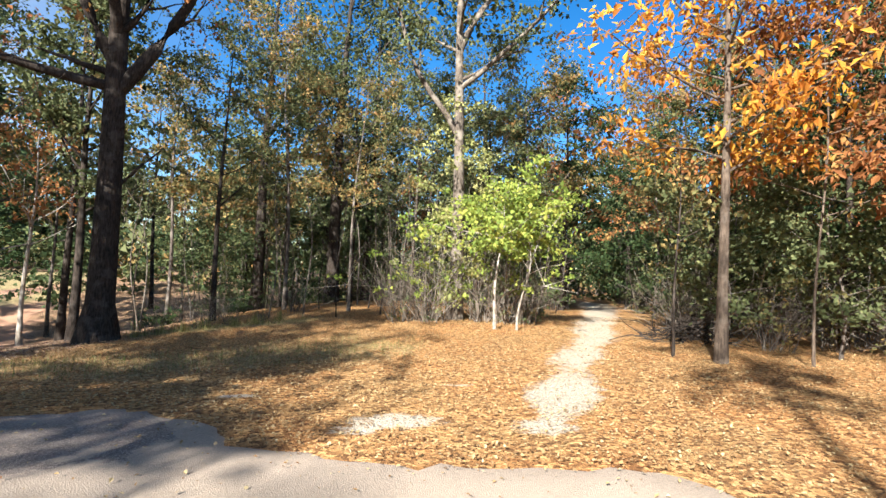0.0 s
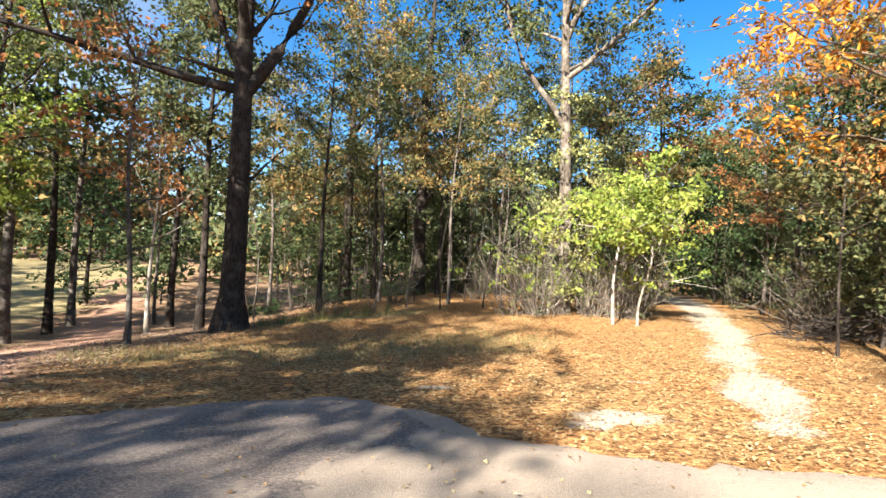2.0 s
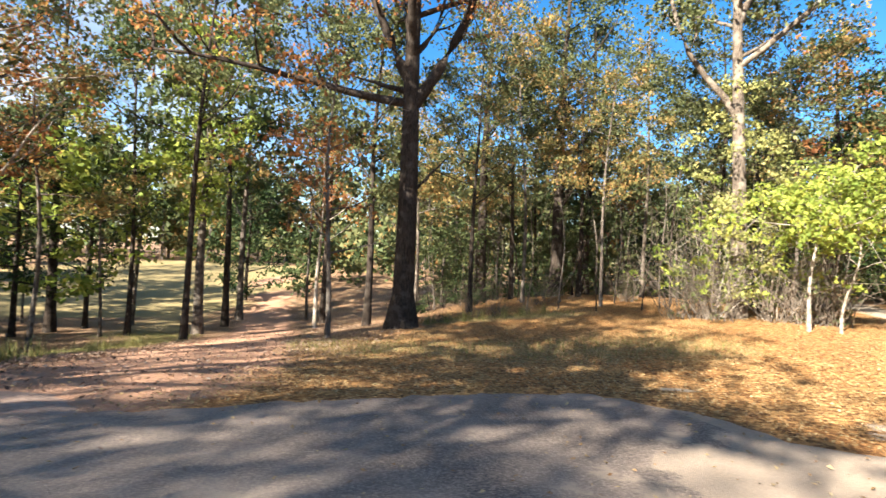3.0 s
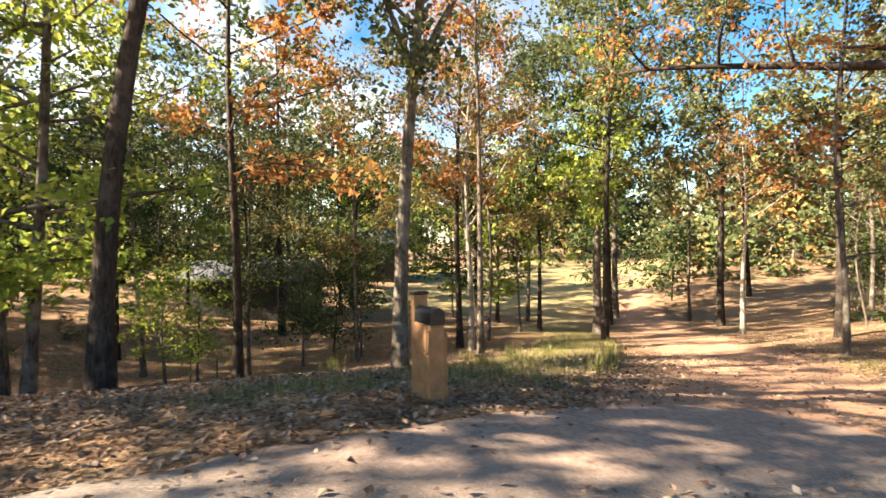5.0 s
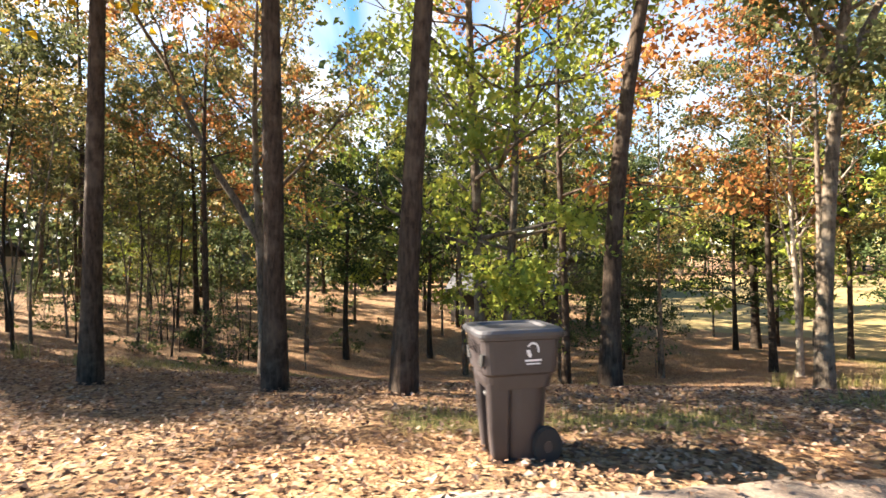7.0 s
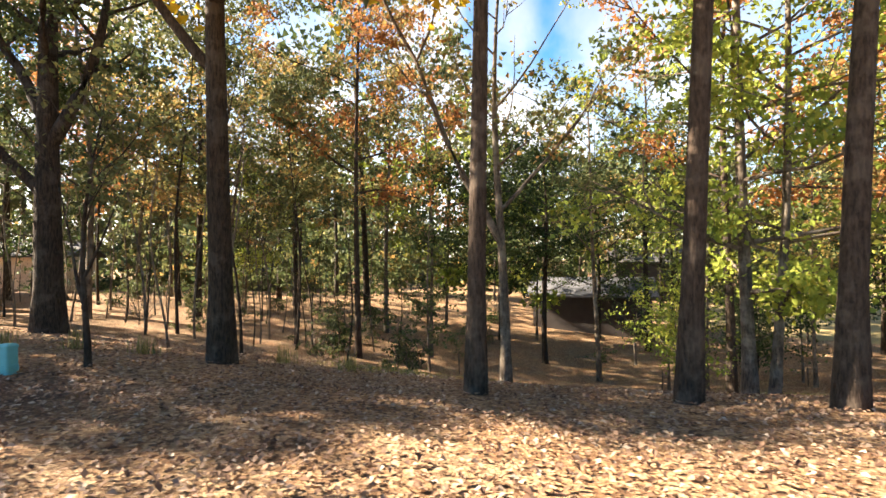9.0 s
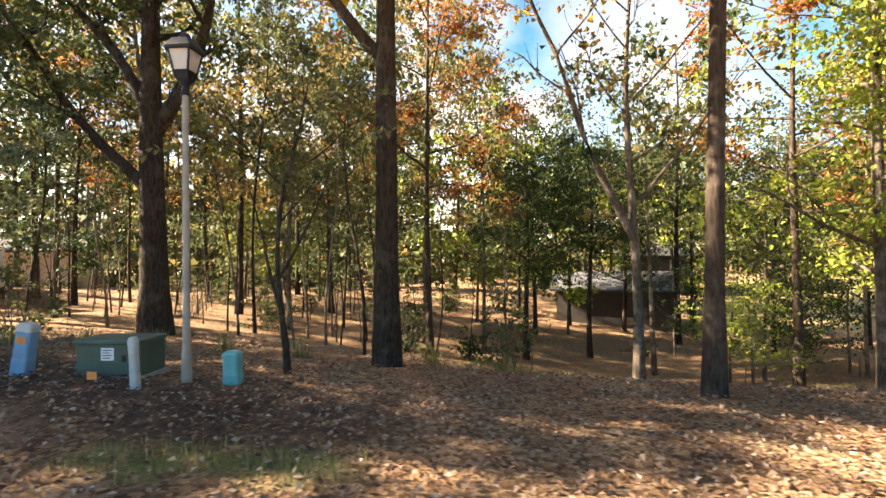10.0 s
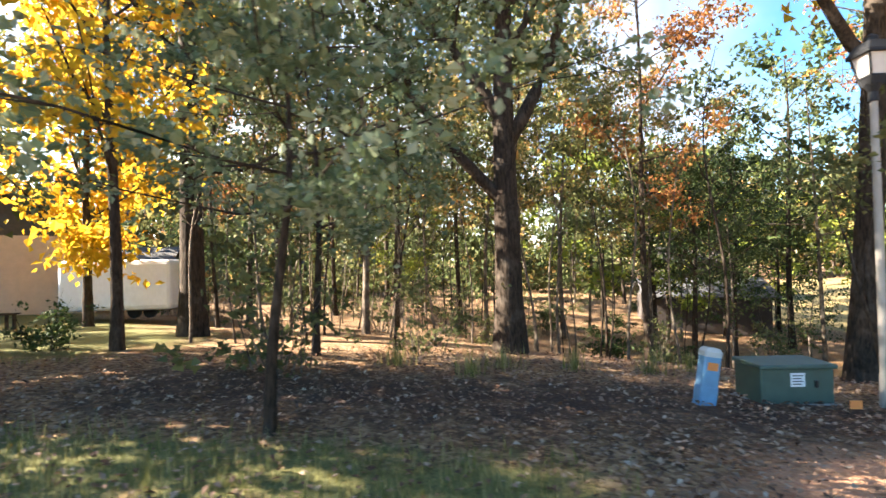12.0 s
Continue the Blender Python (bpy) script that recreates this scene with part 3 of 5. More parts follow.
main_tree("thin hickory sapling with rust-orange leaves", (8.7, 9.6), 8, 0.032, BARK_TAN, LEAF["rust"], 14, base=0.36, limbs=12, reach=2.2, leaves=2600, size=0.2, spread=0.3, elev=0.3, rise=0.1, width=0.45, spray=9)
main_tree("thin dark sapling at the thicket's edge", (6.2, 10.6), 5, 0.035, BARK_DARK, LEAF["mixed"], 15, base=0.5, limbs=8, reach=1.2, leaves=500, size=0.12)
main_tree("small dogwood with lime green foliage", (3.05, 15.5), 4.0, 0.055, BARK_PALE, LEAF["lime"], 16, base=0.62, limbs=16, reach=2.3, leaves=4600, size=0.14, elev=0.1, rise=0.1, spread=0.22, twigs=5)
main_tree("crooked thin pale sapling", (3.7, 15.2), 3.4, 0.04, BARK_PALE, LEAF["lime"], 17, lean=(0.08, 0), base=0.5, limbs=10, reach=1.5, leaves=1200, size=0.12, bend=0.4)
main_tree("tall dark forked tree with olive foliage", (-4.1, 29.2), 20, 0.4, BARK_DARK, LEAF["olive"], 18, base=0.4, limbs=13, reach=3.8, leaves=4800, size=0.22, forks=[(5.2, 30, 62, 8.5, 0.22), (8, 190, 60, 6, 0.12)], spread=0.6)
main_tree("tall dark straight tree with sparse high crown", (-8.9, 31), 21, 0.36, BARK_DARK, LEAF["green"], 19, base=0.5, limbs=12, reach=3.6, leaves=3200, size=0.26, forks=[(11, 10, 48, 7, 0.13)], spread=0.7)
main_tree("dark straight-stemmed tree deep in the woods", (-2.3, 31.5), 18, 0.27, BARK_DARK, LEAF["olive"], 47, base=0.45, limbs=13, reach=3.4, leaves=4500, size=0.22, spread=0.5, simple=True)
main_tree("slender leaning tree with rust leaves near the drive", (-10.9, 13.2), 8.5, 0.085, BARK_GREY, LEAF["rust"], 20, lean=(-0.02, 0), base=0.3, limbs=14, reach=2.2, leaves=800, size=0.15, elev=0.3)
main_tree("thin pale sunlit tree", (-15.9, 22), 9, 0.11, BARK_PALE, LEAF["rust"], 21, base=0.45, limbs=12, reach=2.2, leaves=900, size=0.15)
main_tree("dark mid-sized tree beside the oak", (-11.9, 18.9), 13, 0.17, BARK_DARK, LEAF["olive"], 22, base=0.4, limbs=13, reach=2.6, leaves=4000, size=0.2, lean=(0.01, 0))
# trees along the drive and the hollow
main_tree("tall grey tree with fresh green crown", (-24.7, 24.3), 17, 0.3, BARK_GREY, LEAF["lime"], 23, base=0.38, limbs=16, reach=3.0, leaves=5500, size=0.24, spread=0.5)
main_tree("pale forked slender tree with bare limbs", (-24.2, 12.4), 13, 0.14, BARK_PALE, LEAF["rust"], 24, base=0.45, limbs=13, reach=2.8, leaves=900, size=0.16, forks=[(4.2, 150, 66, 6, 0.07), (5.5, 10, 60, 5, 0.07)])
main_tree("mottled leaning tree with forked top", (-18.05, 3.7), 18, 0.185, BARK_BUFF, LEAF["olive"], 25, lean=(0.12, 0.09), arch=2.2, base=0.35, limbs=15, reach=3.0, leaves=5500, size=0.19, forks=[(7.2, 70, 62, 5.5, 0.12), (7.2, 250, 72, 5, 0.1)])
main_tree("dark leaning tree at the verge", (-18.3, -2.3), 18, 0.19, BARK_BROWN, LEAF["olive"], 26, lean=(0.07, 0.26), arch=2.0, bend=0.2, base=0.55, limbs=18, reach=3.6, leaves=4200, size=0.28, spread=0.5, simple=True, spray=12)
main_tree("twin-stemmed tree with bright yellow-green leaves", (-21.4, -3.6), 16, 0.16, BARK_GREY, LEAF["lime"], 27, lean=(-0.01, -0.01), base=0.12, limbs=24, reach=3.3, leaves=14000, size=0.16, second=(0.25, 0.42, 15, 0.12, (0.03, 0.07)), elev=0.2, rise=0.1, spread=0.35, twigs=4)
main_tree("smooth brown trunk leaning beside the waste bin", (-17.5, -6.75), 20, 0.185, BARK_BROWN, LEAF["green"], 28, forks=[(8.6, -5, 10, 6, 0.1), (10.5, -30, 14, 6, 0.08)], lean=(0.02, 0.06), bend=0.2, base=0.6, limbs=20, reach=4.2, leaves=2700, size=0.3, gaps=0.5, spread=0.6, simple=True, spray=12)
# low-angled forks lie above view, added to shade the road
main_tree("straight brown tree at the verge", (-18.6, -8.5), 21, 0.17, BARK_BROWN, LEAF["olive"], 29, forks=[(8.8, 0, 9, 6.5, 0.1), (10.5, -22, 14, 6.5, 0.09), (9.6, 20, 12, 6, 0.09)], lean=(0.07, 0.0), bend=0.12, base=0.62, limbs=18, reach=4.0, leaves=3600, size=0.3, simple=True, spray=12, gaps=0.1, spread=0.6)
main_tree("forked tree with long bare limb", (-24.2, -8.6), 11, 0.14, BARK_GREY, LEAF["mixed"], 30, base=0.5, limbs=10, reach=2.4, leaves=1100, size=0.16, forks=[(3.6, 262, 57, 8, 0.11), (4.4, 75, 50, 5, 0.06)], lean=(0.0, -0.01))
# side forks from 7.6 m up are added out of view for shade
main_tree("slim brown tree at the verge", (-20, -11.3), 20, 0.155, BARK_BROWN, LEAF["green"], 31, forks=[(9, -15, 24, 8, 0.09), (12, 20, 28, 7, 0.08), (7.6, 20, 12, 3.5, 0.06), (8.2, 62, 8, 3, 0.06), (8.0, 205, 10, 3, 0.06)], lean=(0.005, 0.015), bend=0.15, base=0.6, limbs=14, reach=3.4, leaves=4700, size=0.3, simple=True, spray=12, gaps=0.1, spread=0.6)
# flat forks above 7 m are unseen, added to shade the verge
main_tree("dark-barked tree with upturned side limb", (-24.2, -15.2), 20, 0.25, BARK_DARK, LEAF["yellow"], 32, lean=(0.07, -0.01), bend=0.15, base=0.4, limbs=10, reach=4.8, leaves=9000, size=0.21, simple=True, gaps=0.1, spread=0.6, forks=[(5.9, 250, 50, 5.5, 0.13), (10, 5, 30, 6, 0.12), (7.3, -5, 9, 4.8, 0.1), (7.6, 12, 9, 5.2, 0.1), (7.3, 28, 9, 5.2, 0.1), (7.8, 46, 6, 5.5, 0.1), (8.4, 66, 4, 5, 0.1)], sides=14)
main_tree("large dark multi-forked tree behind the utility boxes", (-29.2, -19.9), 15, 0.36, BARK_DARK, LEAF["green"], 33, lean=(0.02, 0.0), base=0.45, limbs=14, reach=4.2, leaves=9500, size=0.16,
          forks=[(3.6, 255, 50, 6.5, 0.16), (5.0, 60, 58, 6.5, 0.2), (5.6, 240, 66, 6, 0.17)], sides=14)
main_tree("thin dark sapling with spreading green boughs, sunlit sheen in the leaf colour", (-24.3, -25.95), 4.3, 0.06, BARK_DARK, LEAF["sheen_green"], 34, lean=(0.02, 0.03), base=0.5, limbs=13, reach=2.5, leaves=5000, size=0.1, elev=0.1, rise=0.05, spread=0.22)
main_tree("understorey tree with layered green boughs", (-29, -24.6), 6.5, 0.08, BARK_DARK, LEAF["sheen_green"], 46, base=0.32, limbs=15, reach=3.4, leaves=7500, size=0.11, elev=0.1, rise=0.05, spread=0.24)
main_tree("thick dark straight tree at the lawn's edge", (-34, -26.9), 17, 0.33, BARK_DARK, LEAF["sheen_green"], 35, base=0.22, limbs=18, reach=3.6, leaves=3600, size=0.17, elev=0.15)
main_tree("slim dark tree by the lawn", (-31.1, -28.2), 12, 0.12, BARK_BROWN, LEAF["yellow"], 36, base=0.25, limbs=15, reach=3.0, leaves=4500, size=0.2, bend=0.4)
main_tree("slim tree with golden leaves by the lawn", (-38.2, -30), 13, 0.14, BARK_BROWN, LEAF["yellow"], 37, base=0.12, limbs=20, reach=3.6, leaves=8000, size=0.26)
main_tree("tall green tree over the drive", (-28.5, 33.5), 23, 0.26, BARK_GREY, LEAF["green"], 40, base=0.3, limbs=17, reach=5.0, leaves=6500, size=0.27, spread=0.55)
main_tree("tall green-gold tree by the drive", (-19.5, 30), 22, 0.22, BARK_DARK, LEAF["olive"], 41, base=0.32, limbs=16, reach=4.6, leaves=6000, size=0.26, spread=0.55)
main_tree("tall dark tree in the hollow", (-33.5, 22.5), 22, 0.28, BARK_DARK, LEAF["green"], 42, base=0.28, limbs=17, reach=4.8, leaves=6000, size=0.27, spread=0.55)
main_tree("dark cedar with dense boughs by the field", (-34, 42), 11, 0.2, BARK_DARK, LEAF["dark"], 43, base=0.12, limbs=24, reach=3.4, leaves=5000, size=0.26, elev=0.05)
main_tree("straight dark tree in the hollow", (-28, 22.6), 18, 0.15, BARK_DARK, LEAF["green"], 44, base=0.35, limbs=14, reach=3.6, leaves=4500, size=0.24, spread=0.5)
main_tree("dark tree with rust foliage in the hollow", (-26, 13.4), 16, 0.17, BARK_DARK, LEAF["rust"], 45, base=0.35, limbs=14, reach=3.8, leaves=3800, size=0.2, spread=0.5)
for i, (px, py, hh) in enumerate(((-33.2, 20.2, 12), (-33.8, 25.0, 13), (-34.4, 12.6, 12), (-42.5, 0.5, 12), (-46, 6, 14), (-43.5, 9.2, 12.5), (-44, 17, 11), (-35.8, -4.5, 10), (-37, 0.5, 12))):
    main_tree("dark blue-green evergreen in the hollow", (px, py), hh, 0.16, BARK_DARK, LEAF["dark"], 190 + i, base=0.22 if i < 7 else 0.46, limbs=22, reach=3.4, leaves=5500, size=0.17, elev=0.1, spread=0.4, gaps=0.2)
main_tree("slender pale tree with thin turning leaves", (-27.6, 8.4), 13.5, 0.085, BARK_BUFF, LEAF["mixed"], 97, base=0.3, limbs=15, reach=3.4, leaves=5200, size=0.15, elev=0.3, spread=0.4)
main_tree("slender pole tree with olive leaves in the hollow", (-29.5, 4.2), 13, 0.08, BARK_GREY, LEAF["olive"], 98, base=0.32, limbs=15, reach=3.3, leaves=5000, size=0.15, elev=0.3, spread=0.4)
main_tree("small crooked dark tree with forked stems", (-23.0, -17.2), 4.6, 0.055, BARK_DARK, LEAF["olive"], 99, bend=0.45, base=0.5, limbs=9, reach=1.4, leaves=900, size=0.11, spread=0.25, forks=[(1.0, 235, 62, 2.2, 0.035), (1.5, 60, 55, 2.0, 0.03)], clear=0.6)
# small trees in the hollow
for i, (px, py, hh) in enumerate(((-29.2, 6.5, 4.6), (-28.8, 9.4, 6), (-36, 6, 5), (-29.7, 2.2, 4.5), (-31.3, -8.3, 6.5), (-27.6, 0.6, 3.6))):
    fresh = i in (3, 5)
    main_tree("small sapling with fresh yellow-green leaves" if fresh else "small evergreen sapling in the leafy hollow", (px, py), hh, 0.06, BARK_GREY, LEAF["lime" if fresh else "dark" if i % 2 else "green"], 60 + i, base=0.25, limbs=14, reach=1.5, leaves=1500, size=0.13, elev=0.2)

# ---- woodland: repeats of a few kinds ----
KINDS = [
    ("olive", "tall grey woodland tree with olive foliage", 15, 0.16, BARK_DARK, dict(base=0.42, limbs=14, reach=4.0)),
    ("green", "tall dark woodland tree with green foliage", 16, 0.18, BARK_DARK, dict(base=0.4, limbs=14, reach=4.2)),
    ("mixed", "slim woodland tree with turning leaves", 13, 0.11, BARK_GREY, dict(base=0.4, limbs=13, reach=3.4, bend=0.5)),
    ("rust", "woodland tree with rust-brown leaves", 14, 0.14, BARK_BROWN, dict(base=0.4, limbs=13, reach=3.6)),
    ("dark", "dark evergreen woodland tree", 13, 0.15, BARK_DARK, dict(base=0.1, limbs=20, reach=3.1, elev=0.1)),
    ("lime", "young woodland tree with yellow-green leaves", 10, 0.08, BARK_GREY, dict(base=0.22, limbs=14, reach=3.2, elev=0.25)),
    ("olive", "nearly bare pale woodland tree", 15, 0.12, BARK_BUFF, dict(base=0.4, limbs=14, reach=2.8)),
    ("olive", "thin woodland pole tree with small crown", 11, 0.06, BARK_DARK, dict(base=0.4, limbs=11, reach=1.8, bend=0.6)),
    ("green", "low understorey tree with spreading green boughs", 5.5, 0.06, BARK_DARK, dict(base=0.15, limbs=16, reach=2.3, elev=0.2, bend=0.5)),
    ("olive", "low understorey tree with thin olive leaves", 5, 0.05, BARK_GREY, dict(base=0.15, limbs=16, reach=2.1, elev=0.3, bend=0.5)),
]
NEAR_LEAVES = (3500, 3800, 2500, 2500, 4400, 2900, 800, 1500, 2100, 1800)
WALKED = [(0, 0), (-4, -0.5), (-8, -3), (-10.5, -8), (-13.5, -15), (-19, -26.5)]
MADE = {}


def plant(kind, x, y, rng, scale=1.0, group="woodland trees"):
    leaf, label, h, r, bk, kw = KINDS[kind]
    far = bool(along(WALKED, x, y) > 31)
    if (kind, far) not in MADE:
        n = NEAR_LEAVES[kind]
        kw = dict(dict(elev=0.26, rise=0.2), **kw)
        kw = dict(kw, reach=kw["reach"] * 1.12, simple=True, leaves=int(n * 0.62) if far else int(n * 2.5), size=0.34 if far else 0.155, spread=0.5 if far else 0.36, sides=6, twigs=2, spray=10 if far else 14)
        MADE[kind, far] = tree_thing("tree", label, (x, y), h, r, bk, LEAF[leaf], 100 + kind + 20 * far, group=group, **kw)
        return
    s = scale * rng.uniform(0.8, 1.2)
    copy_thing(MADE[kind, far], pose(x, y, H(x, y), rng.normal(0, 1.5), rng.normal(0, 1.5), rng.uniform(0, 360)) @ Matrix.Diagonal((s, s, s * rng.uniform(0.9, 1.15), 1)))


def scatter(rng, x0, x1, y0, y1, gap, tries, keep):
    """Places with room round them, clear of the open ground and of the trees that stand already."""
    got = []
    for _ in range(tries):
        x, y = rng.uniform(x0, x1), rng.uniform(y0, y1)
        if not keep(x, y):
            continue
        if any((x - a) ** 2 + (y - b) ** 2 < gap * gap for a, b in got):
            continue
        if any((x - a) ** 2 + (y - b) ** 2 < c * c for a, b, c in TAKEN):
            continue
        got.append((x, y))
    TAKEN.extend((a, b, min(gap, 1.0)) for a, b in got)
    return got


def open_ground(x, y):
    return (inside(ROAD_LOOP, np.float64(x), np.float64(y)) or along(DRIVE, x, y) < 2.6 or along(TRAIL, x, y) < 2.0 or inside(FIELD, np.float64(x), np.float64(y))
            or along(ROAD_EDGE, x, y) < 5.2 or along([(-21.4, -3.6), (-30, -19), (-37, -31)], x, y) < 3.0 or (abs(x + 44) < 12 and abs(y + 36) < 7.5))


TAKEN.extend(((-3.4, 25.5, 1.2), (-2.9, 22.3, 1.2), (-8.0, 27.2, 1.3), (-7.4, 24.2, 1.2), (-6.7, 21.2, 1.1), (-25.6, 7.2, 3.0), (-37.9, 17.7, 2.2), (8.2, 8.3, 1.6), (7.6, 11.0, 1.3)))
VIEW_LANE = [(-24, -12), (-46, 10)]
LAWN_LANE = [(-25, -6.5), (-38, 12.5), (-46, 24)]
HOUSE_LANE = [(-22, 8.5), (-60, 30.5)]
FIELD_LANE = [(-24, 20), (-37, 40)]
rng = np.random.default_rng(50)
for x, y in scatter(rng, -13, 30, 20, 50, 3.2, 700, lambda x, y: not open_ground(x, y) and y > 19.5 + 0.15 * abs(x)):
    plant(int(rng.choice(10, p=[0.34, 0.08, 0.12, 0.04, 0.04, 0.02, 0.12, 0.2, 0.02, 0.02])), x, y, rng, 0.8)
for i, (shade, pale) in enumerate(((BARK_DARK, "dark"), (BARK_BUFF, "pale"), (BARK_GREY, "grey"))):
    rng = np.random.default_rng(70 + i)
    first = None
    spots = scatter(rng, -13, 26, 18.8, 34, 1.0, 90, lambda x, y: not open_ground(x, y) and y > 19.2 + 0.12 * abs(x))
    spots += scatter(rng, -46, -27, -27, -9, 1.0, 32, lambda x, y: along(WALKED, x, y) > 9.5 and along(VIEW_LANE, x, y) > 1.0)
    for x, y in spots:
        if first is None:
            first = tree_thing("sapling", "thin " + pale + " bare-stemmed sapling in the woods", (x, y), 6.5, 0.035, shade, LEAF["olive"], 80 + i, bend=0.5, base=0.35, limbs=9, reach=1.1, leaves=130, size=0.11, sides=5, twigs=1, simple=True, spread=0.25, category="sapling", group="woodland saplings")
        else:
            q = rng.uniform(0.6, 1.3)
            copy_thing(first, pose(x, y, H(x, y), rng.normal(0, 4), rng.normal(0, 4), rng.uniform(0, 360)) @ Matrix.Diagonal((q, q, q, 1)))
rng = np.random.default_rng(51)
for x, y in scatter(rng, -13, 26, 27, 42, 4.4, 140, lambda x, y: not open_ground(x, y) and y > 19.5 + 0.15 * abs(x)):
    plant(int(rng.choice([8, 9])), x, y, rng)
rng = np.random.default_rng(52)
for x, y in scatter(rng, 8.6, 22, 5, 22, 2.1, 400, lambda x, y: along(TRAIL, x, y) > 3.2 and not open_ground(x, y)):
    plant(int(rng.choice([2, 7, 3, 9, 7, 2, 4])), x, y, rng, 0.75)
rng = np.random.default_rng(53)
for x, y in scatter(rng, -66, -20, -12, 46, 5.6, 500, lambda x, y: not open_ground(x, y) and x < -20 - 0.05 * y and along(WALKED, x, y) > 17 and along(VIEW_LANE, x, y) > 2.2 and along(FIELD_LANE, x, y) > 2.4 and along(HOUSE_LANE, x, y) > 1.3 and along(LAWN_LANE, x, y) > 1.8):
    plant(int(rng.choice(10, p=[0.2, 0.19, 0.16, 0.04, 0.07, 0.1, 0.07, 0.07, 0.06, 0.04])), x, y, rng, 1.2)
rng = np.random.default_rng(54)
for x, y in scatter(rng, -58, -27.5, -34, -12, 3.6, 500, lambda x, y: not open_ground(x, y) and (along(WALKED, x, y) > 15 or y > -20)):
    plant(int(rng.choice(10, p=[0.14, 0.2, 0.16, 0.04, 0.06, 0.06, 0.06, 0.2, 0.05, 0.03])), x, y, rng, 1.1)
rng = np.random.default_rng(55)
for x, y in scatter(rng, -60, -30, -62, -44, 6.0, 200, lambda x, y: not open_ground(x, y)):
    plant(int(rng.choice([0, 1, 3, 4])), x, y, rng)
# beyond the road's end
for x, y in ((13, -4), (15, 3), (10, -17), (18, -12)):
    plant(int(rng.choice([0, 1, 3])), x, y, rng)
# unseen tall trees at the bend and across the road, added to shade road and verge
for i, (px, py, hh, low, wide) in enumerate(((-32.7, -34.9, 18, 0.62, 3.9), (-36.4, -38.9, 20, 0.6, 3.9), (-30.6, -37.3, 14.5, 0.56, 2.7))):
    main_tree("unseen tall dense green tree beside the road bend, added for its shade", (px, py), hh, 0.24, BARK_DARK, LEAF["green"], 150 + i, base=low, limbs=20, reach=wide, leaves=3000, size=0.32, spread=0.5, simple=True, spray=18, gaps=0.35)
for i, (px, py, hh) in enumerate(((-29.8, -33.0, 9.5), (-32.0, -33.8, 9.0), (-28.3, -32.7, 5.2))):
    main_tree("unseen dense dark evergreen beside the road bend, added for its shade", (px, py), hh, 0.13, BARK_DARK, LEAF["dark"], 155 + i, base=0.12, limbs=22, reach=2.2, leaves=4200, size=0.24, elev=0.1, spread=0.4, simple=True, spray=12, gaps=0.1)
main_tree("unseen very tall straight tree with high dense crown, added for its shade", (-27.4, -34.8), 27, 0.3, BARK_BROWN, LEAF["green"], 160, base=0.75, limbs=18, reach=3.7, leaves=1700, size=0.34, spread=0.55, simple=True, spray=12, gaps=0.4)
main_tree("unseen tall tree with high crown across the road, added for its shade", (-6.4, -14.6), 19.5, 0.2, BARK_BROWN, LEAF["olive"], 170, base=0.72, limbs=14, reach=2.0, leaves=800, size=0.3, spread=0.45, simple=True, spray=12)


# ---- far woods ----
def far_woods():
    rng = np.random.default_rng(8)
    verts, faces, tips = [], [], []
    for _ in range(330):
        a = rng.uniform(radians(30), radians(240))
        d = rng.uniform(78, 150)
        x, y = -15 + d * math.cos(a), 5 + d * math.sin(a)
        if inside(FIELD, np.float64(x), np.float64(y)):
            continue
        z, h = H(x, y), rng.uniform(16, 25)
        tube(verts, faces, [(x, y, z - 0.3), (x + rng.normal(0, 0.3), y, z + h * 0.5), (x + rng.normal(0, 0.5), y, z + h)], [0.28, 0.2, 0.05], 4)
        for _ in range(26):
            f = rng.uniform(0.12, 1)
            w = 3.6 * (1 - abs(f - 0.5) * 1.2)
            tips.append((x + rng.normal(0, w * 0.6), y + rng.normal(0, w * 0.6), z + h * f))
    ob = tagged(new("far_woods"), "distant mixed autumn woods round the field", "woods", kind="stuff")
    child("trunks", mesh_of("trunks", [tuple(v) for v in verts], faces, BARK_GREY), ob)
    third = len(tips) // 3
    for i, key in enumerate(("olive", "green", "mixed")):
        child("foliage", leaf_mesh("foliage", rng, tips[i * third:(i + 1) * third], 1.0, 42000, 1.25, LEAF[key], simple=True, spray=8), ob)
    low = []
    while len(low) < 900:
        a, d = rng.uniform(radians(20), radians(240)), rng.uniform(52, 80)
        x, y = -12 + d * math.cos(a), 4 + d * math.sin(a)
        if not open_ground(x, y) and not (-62 < x < -30 and y < -24) and math.hypot(x + 60, y - 31) > 10 and along(HOUSE_LANE, x, y) > 4:
            z = H(x, y)
            low.extend((x + rng.normal(0, 0.8), y + rng.normal(0, 0.8), z + h) for h in rng.uniform(0.3, 7, 4))
    for key, n in (("green", 20000), ("olive", 16000), ("mixed", 9000)):
        child("foliage", leaf_mesh("foliage", rng, low, 0.9, n, 0.75, LEAF[key], simple=True, spray=8), ob)
    for o in ob.children:
        o["kind"] = "stuff"


far_woods()

